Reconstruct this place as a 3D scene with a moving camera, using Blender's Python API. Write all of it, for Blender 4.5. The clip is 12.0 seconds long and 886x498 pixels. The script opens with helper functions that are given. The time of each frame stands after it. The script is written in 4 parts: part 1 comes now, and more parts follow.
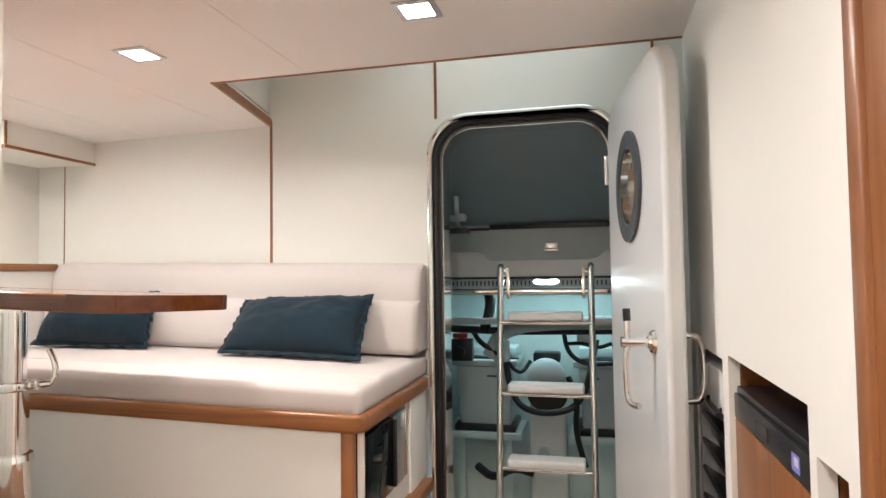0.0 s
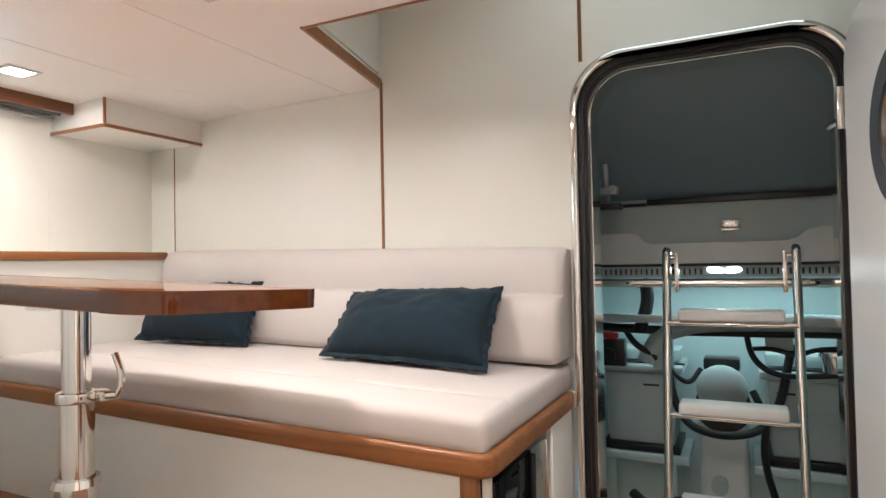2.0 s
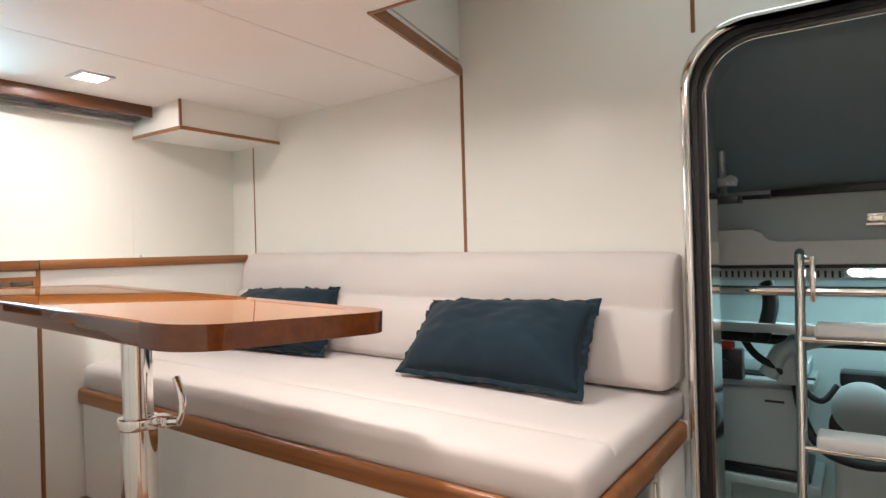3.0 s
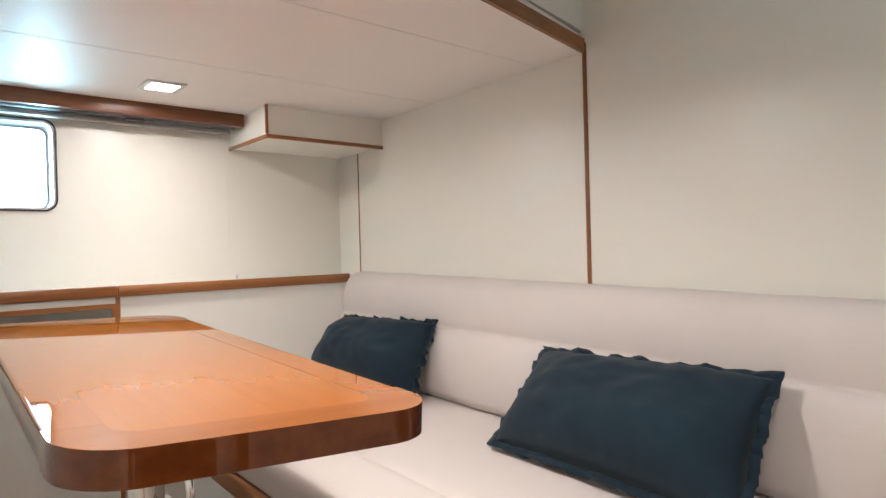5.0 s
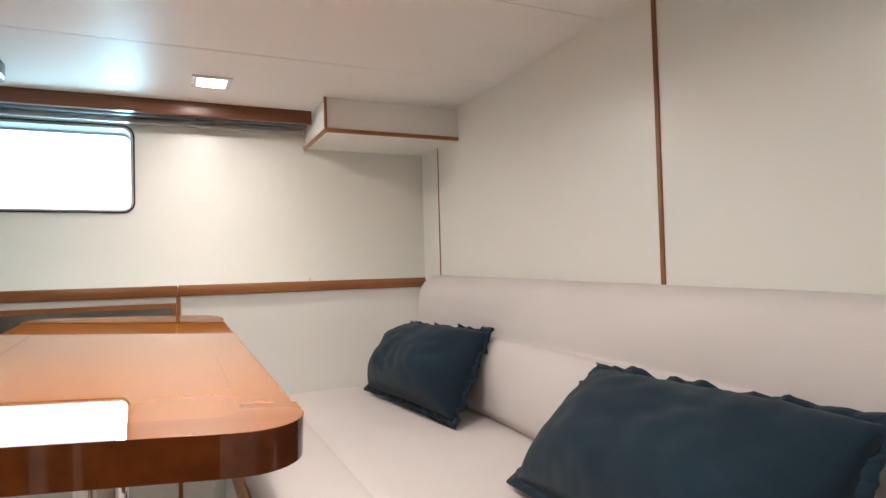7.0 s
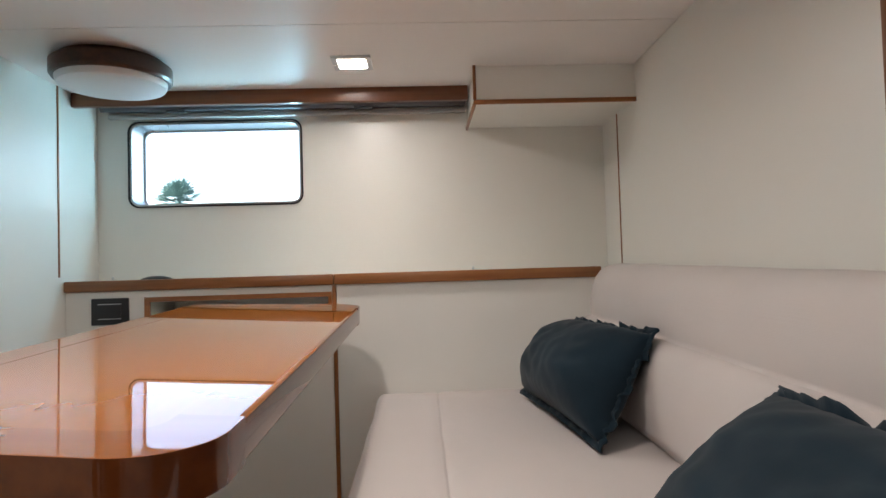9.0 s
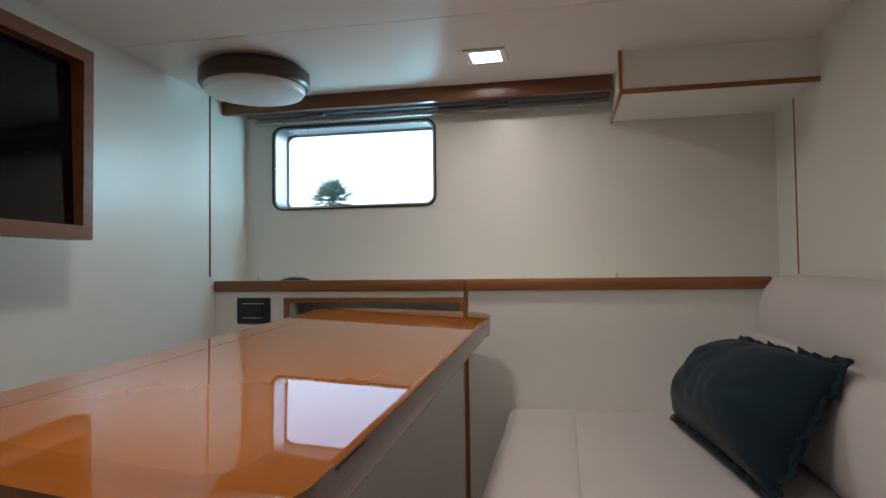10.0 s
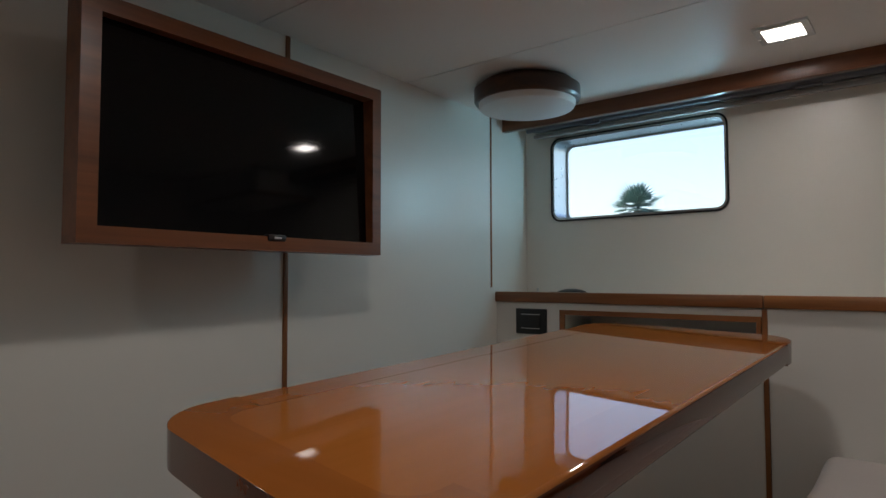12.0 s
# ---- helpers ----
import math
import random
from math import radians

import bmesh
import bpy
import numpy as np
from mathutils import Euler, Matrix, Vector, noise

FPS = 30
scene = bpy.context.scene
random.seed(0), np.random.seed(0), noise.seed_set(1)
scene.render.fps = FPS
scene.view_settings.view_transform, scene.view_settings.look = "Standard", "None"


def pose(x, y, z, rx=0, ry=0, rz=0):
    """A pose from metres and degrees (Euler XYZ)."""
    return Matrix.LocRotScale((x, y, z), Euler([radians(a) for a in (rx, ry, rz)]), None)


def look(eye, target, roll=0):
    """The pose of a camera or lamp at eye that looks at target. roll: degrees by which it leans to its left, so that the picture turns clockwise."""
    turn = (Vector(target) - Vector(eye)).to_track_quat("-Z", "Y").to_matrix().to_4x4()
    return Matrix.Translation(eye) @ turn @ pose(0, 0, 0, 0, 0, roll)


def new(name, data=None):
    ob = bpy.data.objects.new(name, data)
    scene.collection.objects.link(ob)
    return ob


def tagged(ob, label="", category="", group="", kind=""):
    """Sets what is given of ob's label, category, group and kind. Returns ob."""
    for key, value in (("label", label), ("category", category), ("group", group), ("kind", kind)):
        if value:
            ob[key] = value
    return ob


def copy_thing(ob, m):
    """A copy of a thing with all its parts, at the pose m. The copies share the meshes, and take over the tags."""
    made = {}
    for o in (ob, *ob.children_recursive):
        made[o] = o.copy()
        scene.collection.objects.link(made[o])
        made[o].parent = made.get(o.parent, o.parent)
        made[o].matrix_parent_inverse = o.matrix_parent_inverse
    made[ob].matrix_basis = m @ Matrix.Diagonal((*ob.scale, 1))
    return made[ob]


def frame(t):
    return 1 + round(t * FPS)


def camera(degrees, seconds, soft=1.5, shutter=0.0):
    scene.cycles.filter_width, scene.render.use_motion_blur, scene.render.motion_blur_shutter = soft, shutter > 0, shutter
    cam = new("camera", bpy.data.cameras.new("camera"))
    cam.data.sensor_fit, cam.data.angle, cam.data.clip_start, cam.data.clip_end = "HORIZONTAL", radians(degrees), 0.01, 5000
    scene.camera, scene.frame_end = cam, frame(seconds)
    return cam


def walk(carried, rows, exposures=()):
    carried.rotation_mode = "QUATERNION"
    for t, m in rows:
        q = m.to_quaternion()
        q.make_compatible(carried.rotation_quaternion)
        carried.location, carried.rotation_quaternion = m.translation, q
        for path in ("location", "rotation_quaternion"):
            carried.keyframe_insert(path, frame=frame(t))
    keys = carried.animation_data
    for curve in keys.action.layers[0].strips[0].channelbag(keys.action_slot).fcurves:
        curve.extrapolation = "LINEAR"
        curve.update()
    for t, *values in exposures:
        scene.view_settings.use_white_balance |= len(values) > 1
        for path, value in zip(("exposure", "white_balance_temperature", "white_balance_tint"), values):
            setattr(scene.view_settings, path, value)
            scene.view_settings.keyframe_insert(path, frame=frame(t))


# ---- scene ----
from mathutils.geometry import tessellate_polygon

cam = camera(71.8, 12.0)
PATH = [
    (0, (-0.423, 0.248, 1.255), (-0.898, 2.189, 1.334), -0.8),
    (0.5, (-0.474, 0.366, 1.254), (-0.979, 2.301, 1.322), -0.8),
    (1, (-0.497, 0.454, 1.266), (-1.055, 2.374, 1.311), -1.1),
    (1.5, (-0.545, 0.576, 1.259), (-1.265, 2.441, 1.306), -1.1),
    (2, (-0.586, 0.716, 1.254), (-1.466, 2.512, 1.299), -1.1),
    (2.5, (-0.621, 0.814, 1.282), (-1.656, 2.525, 1.304), -1.4),
    (4.5, (-0.8, 1.213, 1.398), (-2.175, 2.665, 1.387), -1.4),
    (5, (-0.812, 1.337, 1.411), (-2.339, 2.629, 1.406), -1.5),
    (5.5, (-0.796, 1.457, 1.405), (-2.459, 2.569, 1.415), -1.6),
    (6, (-0.799, 1.54, 1.388), (-2.525, 2.551, 1.421), -1.4),
    (6.5, (-0.814, 1.641, 1.365), (-2.592, 2.556, 1.419), -1.4),
    (8.5, (-0.96, 1.969, 1.341), (-2.924, 2.341, 1.395), -1.9),
    (9, (-1.008, 2.035, 1.33), (-3.005, 2.104, 1.392), -1.7),
    (9.5, (-1.056, 2.072, 1.334), (-3.045, 1.88, 1.399), -1.1),
    (10, (-1.117, 2.048, 1.351), (-3.078, 1.66, 1.416), -0.7),
    (10.5, (-1.166, 2.024, 1.36), (-3.094, 1.495, 1.43), -0.6),
    (11, (-1.192, 2.045, 1.369), (-3.029, 1.256, 1.44), -0.5),
    (11.5, (-1.199, 2.075, 1.366), (-2.893, 1.016, 1.454), -0.3),
    (12, (-1.192, 2.112, 1.364), (-2.738, 0.846, 1.46), -0.1),
]
walk(cam, [(t, look(eye, target, roll)) for t, eye, target, roll in PATH],
     exposures=[(0.0, 4.22), (0.6, 4.12), (1.5, 4.0), (2.5, 3.98), (4.5, 3.68), (6.5, 3.6), (8.5, 3.13), (9.5, 2.72), (10.5, 1.83), (11.3, 1.34), (12.0, 1.52)])

# ---- main plan, metres ----
B = 2.650        # bulkhead face, +y
XW = -3.020      # hull side face, -x
XP = -2.832       # low side panel under the shelf
YT = 0.992       # partition with the screen, -y
XR = -0.165      # cabinet wall, +x
C = 1.91         # ceiling
DECK = 0.53      # raised dinette floor
SEAT = 0.958     # top of the seat cushion
TOP = 1.221      # table top

# ---- world and light ----
world = bpy.data.worlds.new("world")
scene.world = world
world.use_nodes = True
wn = world.node_tree.nodes
sky = wn.new("ShaderNodeTexSky")
sky.sky_type = "NISHITA"
sky.sun_disc = False
sky.sun_elevation = radians(48)
sky.sun_rotation = radians(150)
sky.dust_density = 3.2
wn["Background"].inputs["Strength"].default_value = 0.15
world.node_tree.links.new(sky.outputs[0], wn["Background"].inputs["Color"])

sun = new("sun", bpy.data.lights.new("sun", "SUN"))
sun.data.energy, sun.data.angle, sun.data.color = 2.5, radians(2.0), (1.0, 0.95, 0.88)
sun.matrix_world = look((0, 0, 0), (math.sin(radians(150)) * -1, math.cos(radians(150)) * -1, -1.1))

# Last two unseen: one inferred from the door's shadow, one added for brightness.
LAMPS = [(-1.697, 1.755), (-0.831, 1.682), (-2.650, 1.862), (-0.660, 0.480), (-0.660, -0.350)]
WARM = (1.0, 0.925, 0.885)
LAMP_W = (0.58, 0.31, 0.30, 0.46, 0.60)


def camber(x):
    """The ceiling falls a little towards the hull."""
    return max(0.0, -1.7 - x) * 0.018


def area(name, m, sx, sy, watts, colour, spread=160):
    l = bpy.data.lights.new(name, "AREA")
    l.shape, l.size, l.size_y, l.energy, l.color, l.spread = "RECTANGLE", sx, sy, watts, colour, radians(spread)
    ob = new(name, l)
    ob.matrix_world = m
    return ob


for (lx, ly), watts in zip(LAMPS, LAMP_W):
    area("downlight_glow", pose(lx, ly, C - camber(lx) - 0.004), 0.062, 0.062, watts, WARM, 178 if lx < -2 else 162)
# lamp strip added on the window's jamb, in place of sky light
area("window_daylight", look((XW - 0.045, 1.640, 1.687), (XW + 0.20, 1.38, 1.67)), 0.075, 0.23, 0.68, (0.40, 0.80, 1.0), 180)
# cool lamp added under the closed well top; a deck hatch is only inferred
area("well_top_glow", pose(-0.75, 2.36, 2.352), 0.9, 0.40, 0.13, (0.80, 0.95, 1.0), 170)
# unseen strip added behind the coaming, to light the back of the engine room
area("engine_room_glow", look((-0.655, 3.66, 1.19), (-0.66, 3.70, 0.5)), 0.9, 0.06, 0.20, (0.62, 0.95, 1.0), 175)


# ---- materials ----
def mat(name, colour, rough=0.5, metal=0.0, var=0.06, scale=8.0, bump=0.0, bscale=200.0, coat=0.0, sheen=0.0, spec=0.5, rvar=0.08, emit=0.0):
    """Plain painted, plastic, metal or cloth surface with variation at two scales."""
    m = bpy.data.materials.new(name)
    m.use_nodes = True
    nt = m.node_tree
    n, l = nt.nodes, nt.links
    p = n["Principled BSDF"]
    tc = n.new("ShaderNodeTexCoord")
    big = n.new("ShaderNodeTexNoise")
    big.inputs["Scale"].default_value, big.inputs["Detail"].default_value = scale, 5
    l.new(tc.outputs["Object"], big.inputs["Vector"])
    mix = n.new("ShaderNodeMix")
    mix.data_type = "RGBA"
    mix.inputs[6].default_value = (*[c * (1 - var) for c in colour], 1)
    mix.inputs[7].default_value = (*[min(1, c * (1 + var)) for c in colour], 1)
    l.new(big.outputs["Fac"], mix.inputs["Factor"])
    l.new(mix.outputs[2], p.inputs["Base Color"])
    mr = n.new("ShaderNodeMapRange")
    mr.inputs[3].default_value, mr.inputs[4].default_value = max(0.02, rough - rvar), min(1, rough + rvar)
    fine = n.new("ShaderNodeTexNoise")
    fine.inputs["Scale"].default_value, fine.inputs["Detail"].default_value = scale * 6, 3
    l.new(tc.outputs["Object"], fine.inputs["Vector"])
    l.new(fine.outputs["Fac"], mr.inputs[0])
    l.new(mr.outputs[0], p.inputs["Roughness"])
    p.inputs["Metallic"].default_value = metal
    p.inputs["Specular IOR Level"].default_value = spec
    p.inputs["Coat Weight"].default_value = coat
    p.inputs["Coat Roughness"].default_value = 0.04
    p.inputs["Sheen Weight"].default_value = sheen
    if bump:
        nb = n.new("ShaderNodeTexNoise")
        nb.inputs["Scale"].default_value, nb.inputs["Detail"].default_value = bscale, 3
        l.new(tc.outputs["Object"], nb.inputs["Vector"])
        bp = n.new("ShaderNodeBump")
        bp.inputs["Strength"].default_value, bp.inputs["Distance"].default_value = bump, 0.002
        l.new(nb.outputs["Fac"], bp.inputs["Height"])
        l.new(bp.outputs[0], p.inputs["Normal"])
    if emit:
        p.inputs["Emission Color"].default_value = (*colour, 1)
        p.inputs["Emission Strength"].default_value = emit
    return m


def wood(name, dark, light, axis="x", rough=0.3, coat=0.0, grain=1.0, piece=0.12):
    """Straight-grained timber: long streaks, pores, and a tone of its own for each piece."""
    m = bpy.data.materials.new(name)
    m.use_nodes = True
    nt = m.node_tree
    n, l = nt.nodes, nt.links
    p = n["Principled BSDF"]
    tc = n.new("ShaderNodeTexCoord")
    oi = n.new("ShaderNodeObjectInfo")
    off = n.new("ShaderNodeVectorMath")
    off.operation = "MULTIPLY_ADD"
    l.new(oi.outputs["Random"], off.inputs[0])
    off.inputs[1].default_value = (7.3, 3.1, 5.7)
    l.new(tc.outputs["Object"], off.inputs[2])
    mp = n.new("ShaderNodeMapping")
    long, wide = (0.28 if coat else 1.2) * grain, 34.0 * grain
    mp.inputs["Scale"].default_value = {"x": (long, wide, wide), "y": (wide, long, wide), "z": (wide, wide, long)}[axis]
    l.new(off.outputs[0], mp.inputs["Vector"])
    a = n.new("ShaderNodeTexNoise")
    a.inputs["Scale"].default_value, a.inputs["Detail"].default_value, a.inputs["Distortion"].default_value = 1.0, 4 if coat else 6, 0.1 if coat else 0.6
    l.new(mp.outputs[0], a.inputs["Vector"])
    b = n.new("ShaderNodeTexNoise")
    b.inputs["Scale"].default_value, b.inputs["Detail"].default_value = 5.0, 4
    l.new(mp.outputs[0], b.inputs["Vector"])
    add = n.new("ShaderNodeMath")
    add.operation = "MULTIPLY_ADD"
    l.new(b.outputs["Fac"], add.inputs[0])
    add.inputs[1].default_value = 0.0 if coat else 0.35
    l.new(a.outputs["Fac"], add.inputs[2])
    rnd = n.new("ShaderNodeMath")
    rnd.operation = "MULTIPLY_ADD"
    l.new(oi.outputs["Random"], rnd.inputs[0])
    rnd.inputs[1].default_value = piece * 2
    l.new(add.outputs[0], rnd.inputs[2])
    ramp = n.new("ShaderNodeValToRGB")
    ramp.color_ramp.elements[0].position, ramp.color_ramp.elements[0].color = 0.40, (*dark, 1)
    ramp.color_ramp.elements[1].position, ramp.color_ramp.elements[1].color = 0.98, (*light, 1)
    l.new(rnd.outputs[0], ramp.inputs["Fac"])
    l.new(ramp.outputs[0], p.inputs["Base Color"])
    p.inputs["Roughness"].default_value = rough
    p.inputs["Coat Weight"].default_value = coat
    p.inputs["Coat Roughness"].default_value = 0.02
    bp = n.new("ShaderNodeBump")
    bp.inputs["Strength"].default_value, bp.inputs["Distance"].default_value = 0.15, 0.0006
    l.new(b.outputs["Fac"], bp.inputs["Height"])
    if not coat:
        l.new(bp.outputs[0], p.inputs["Normal"])
    else:
        p.inputs["Specular IOR Level"].default_value = 0.0
        p.inputs["Coat IOR"].default_value = 1.58
    return m


def weave(name, colour):
    """Plain upholstery cloth: crossed threads over a soft mottling."""
    m = mat(name, colour, 0.9, var=0.05, scale=5, sheen=0.12, spec=0.15)
    nt = m.node_tree
    n, l = nt.nodes, nt.links
    tc = n.new("ShaderNodeTexCoord")
    waves = []
    for d in ("X", "Y", "Z"):
        w = n.new("ShaderNodeTexWave")
        w.bands_direction = d
        w.inputs["Scale"].default_value, w.inputs["Distortion"].default_value = 160, 1.5
        w.inputs["Detail"].default_value = 1
        l.new(tc.outputs["Object"], w.inputs["Vector"])
        waves.append(w)
    s1 = n.new("ShaderNodeMath")
    l.new(waves[0].outputs["Fac"], s1.inputs[0])
    l.new(waves[1].outputs["Fac"], s1.inputs[1])
    s2 = n.new("ShaderNodeMath")
    l.new(s1.outputs[0], s2.inputs[0])
    l.new(waves[2].outputs["Fac"], s2.inputs[1])
    bp = n.new("ShaderNodeBump")
    bp.inputs["Strength"].default_value, bp.inputs["Distance"].default_value = 0.13, 0.0005
    l.new(s2.outputs[0], bp.inputs["Height"])
    l.new(bp.outputs[0], n["Principled BSDF"].inputs["Normal"])
    return m


M_WALL = mat("cream_laminate", (0.79, 0.77, 0.71), 0.33, var=0.02, scale=3, bump=0.05, bscale=120)
M_CEIL = mat("ceiling_panel", (0.85, 0.82, 0.79), 0.52, var=0.02, scale=3, spec=0.35)
M_WHITE = mat("white_panel", (0.83, 0.815, 0.765), 0.55, var=0.02, scale=4)
M_GEL = mat("white_gelcoat", (0.66, 0.66, 0.655), 0.32, var=0.015, scale=4, coat=0.12, rvar=0.0)
M_TRIM = wood("teak_trim_x", (0.135, 0.043, 0.014), (0.34, 0.135, 0.044), "x", 0.32)
M_TRIMY = wood("teak_trim_y", (0.135, 0.043, 0.014), (0.34, 0.135, 0.044), "y", 0.32)
M_TRIMZ = wood("teak_trim_z", (0.135, 0.043, 0.014), (0.32, 0.125, 0.041), "z", 0.32)
M_DARKW = wood("dark_mahogany", (0.055, 0.018, 0.008), (0.19, 0.066, 0.025), "x", 0.32)
M_DARKY = wood("dark_mahogany_y", (0.07, 0.023, 0.010), (0.22, 0.078, 0.029), "y", 0.32)
M_TABX = wood("varnished_top_x", (0.345, 0.113, 0.021), (0.390, 0.131, 0.026), "x", 0.45, 1.0, 1.0, 0.02)
M_TABY = wood("varnished_top_y", (0.295, 0.092, 0.018), (0.345, 0.112, 0.023), "y", 0.35, 1.0, 1.0, 0.04)
M_TABB = wood("varnished_rim_x", (0.320, 0.102, 0.019), (0.365, 0.121, 0.024), "x", 0.35, 1.0, 1.0, 0.03)
# Darker copy of the varnish puts the table sides' shade into colour.
M_TABE = wood("varnished_side_shade", (0.105, 0.027, 0.007), (0.190, 0.054, 0.012), "x", 0.3, 1.0, 1.0, 0.04)
M_FLOOR = wood("deck_planks", (0.13, 0.05, 0.02), (0.30, 0.13, 0.05), "x", 0.4)
M_CLOTH = weave("oatmeal_cloth", (0.62, 0.56, 0.53))
M_VELVET = mat("slate_blue_velvet", (0.0120, 0.0250, 0.0365), 0.9, var=0.40, scale=9, bump=0.12, bscale=45, sheen=0.09, spec=0.15)
M_CHROME = mat("polished_steel", (0.82, 0.80, 0.77), 0.07, 1.0, var=0.02, rvar=0.03)
M_ALU = mat("brushed_aluminium", (0.62, 0.63, 0.64), 0.3, 1.0, var=0.04)
M_RUBBER = mat("black_rubber", (0.012, 0.011, 0.011), 0.45, var=0.2)
M_BLACK = mat("black_plastic", (0.014, 0.014, 0.016), 0.32, var=0.1, rvar=0.02)
M_WENGE = wood("dark_wenge", (0.018, 0.007, 0.004), (0.065, 0.024, 0.011), "x", 0.3)
# Near-black colour stands in for shade inside recesses and slots.
M_MATTE = mat("cavity_shade", (0.035, 0.033, 0.03), 0.8, var=0.2)
M_DARKRING = mat("slate_grey_ring", (0.055, 0.065, 0.075), 0.5, var=0.08)
M_SCREEN = mat("screen_glass", (0.003, 0.003, 0.0035), 0.06, var=0.1, rvar=0.02, spec=0.22)
M_PORT = mat("smoked_port_glass", (0.11, 0.105, 0.085), 0.08, var=0.1, rvar=0.02)
M_BLIND = mat("grey_blind", (0.115, 0.12, 0.135), 0.6, var=0.05)
M_HEM = mat("pale_hem", (0.42, 0.41, 0.40), 0.5, var=0.05)
M_DIFF = mat("frosted_diffuser", (0.72, 0.74, 0.76), 0.4, var=0.01)
M_LIT = mat("lit_diffuser", (1.0, 0.93, 0.84), 0.5, var=0.0, emit=2.2)
M_LED = mat("lit_oval_lens", (0.85, 1.0, 1.0), 0.5, var=0.0, emit=3.0)
# These three tones take in the engine lamp's cyan cast.
M_TEAL = mat("engine_room_cool_cast", (0.58, 0.67, 0.67), 0.45, var=0.05, scale=4)
M_GREYP = mat("grey_lining", (0.21, 0.275, 0.305), 0.6, var=0.05, scale=3)
M_GREY = mat("grey_enamel", (0.44, 0.50, 0.51), 0.4, var=0.05)
M_HOSE = mat("black_hose", (0.012, 0.012, 0.013), 0.5, var=0.2)
M_RED = mat("red_plastic", (0.55, 0.035, 0.025), 0.4, var=0.1)
M_GREEN = mat("green_indicator", (0.2, 1.0, 0.15), 0.4, var=0.0, emit=2.5)
M_BLUE = mat("violet_sticker", (0.22, 0.22, 0.62), 0.5, var=0.05)
M_STEP = mat("white_step", (0.72, 0.72, 0.70), 0.5, var=0.03, bump=0.3, bscale=300)
M_BAR = mat("pale_print", (0.6, 0.62, 0.66), 0.5, var=0.02)
M_SEA = mat("harbour_water", (0.03, 0.06, 0.07), 0.15, var=0.2, scale=0.5)
# Leaf green lightened towards teal, with distance haze mixed into the colour.
M_LEAF = mat("palm_leaf_haze", (0.11, 0.19, 0.17), 0.6, var=0.3, scale=3)
M_BARK = mat("palm_bark", (0.12, 0.09, 0.06), 0.9, var=0.3, scale=6)

M_GLASS = bpy.data.materials.new("window_glass")
M_GLASS.use_nodes = True
gp = M_GLASS.node_tree.nodes["Principled BSDF"]
gp.inputs["Transmission Weight"].default_value, gp.inputs["Roughness"].default_value = 1.0, 0.0
gp.inputs["IOR"].default_value, gp.inputs["Base Color"].default_value = 1.45, (0.93, 0.98, 0.98, 1)


# ---- mesh helpers ----
def finish(bm, smooth=0.0):
    bmesh.ops.remove_doubles(bm, verts=bm.verts, dist=1e-5)
    bmesh.ops.recalc_face_normals(bm, faces=bm.faces)
    if smooth:
        for f in bm.faces:
            f.smooth = True
        for e in bm.edges:
            if len(e.link_faces) == 2 and e.calc_face_angle(0) > radians(smooth):
                e.smooth = False
    return bm


def mesh_of(name, bm, material):
    me = bpy.data.meshes.new(name)
    bm.to_mesh(me)
    bm.free()
    me.materials.append(material)
    return me


def part(name, bm, material, parent=None, label=""):
    """One mesh object, under a thing or a part."""
    ob = new(name, mesh_of(name, bm, material))
    ob.parent = parent
    return tagged(ob, label)


def thing(name, label, category, group="", at=(0, 0, 0)):
    ob = new(name)
    ob.location = at
    ob.empty_display_size = 0.05
    return tagged(ob, label, category, group)


def structure(name, bm, material, label):
    return tagged(part(name, bm, material), label, kind="structure")


def block(x0, x1, y0, y1, z0, z1, r=0.0, seg=2):
    """A box between two corners, its edges rounded by r."""
    bm = bmesh.new()
    bmesh.ops.create_cube(bm, size=1)
    bmesh.ops.scale(bm, vec=(abs(x1 - x0), abs(y1 - y0), abs(z1 - z0)), verts=bm.verts)
    bmesh.ops.translate(bm, vec=((x0 + x1) / 2, (y0 + y1) / 2, (z0 + z1) / 2), verts=bm.verts)
    if r:
        bmesh.ops.bevel(bm, geom=bm.edges[:], offset=r, segments=seg, profile=0.5, affect="EDGES", clamp_overlap=True)
        return finish(bm, 40)
    return finish(bm)


def moved(bm, m):
    bmesh.ops.transform(bm, matrix=m, verts=bm.verts)
    return bm


def joined(*bms):
    out = bmesh.new()
    for b in bms:
        me = bpy.data.meshes.new("tmp")
        b.to_mesh(me)
        b.free()
        out.from_mesh(me)
        bpy.data.meshes.remove(me)
    return out


def rod(a, b, r, r2=None, n=20, bevel=0.0):
    """A round bar from a to b."""
    a, b = Vector(a), Vector(b)
    bm = bmesh.new()
    bmesh.ops.create_cone(bm, cap_ends=True, segments=n, radius1=r, radius2=r if r2 is None else r2, depth=(b - a).length)
    if bevel:
        rims = [e for e in bm.edges if any(len(f.verts) > 4 for f in e.link_faces)]
        bmesh.ops.bevel(bm, geom=rims, offset=bevel, segments=2, profile=0.5, affect="EDGES")
    q = (b - a).to_track_quat("Z", "Y")
    moved(bm, Matrix.LocRotScale((a + b) / 2, q, None))
    return finish(bm, 40)


def ball(c, r, sx=1, sy=1, sz=1):
    bm = bmesh.new()
    bmesh.ops.create_uvsphere(bm, u_segments=24, v_segments=14, radius=r)
    moved(bm, Matrix.Translation(c) @ Matrix.Diagonal((sx, sy, sz, 1)))
    return finish(bm, 60)


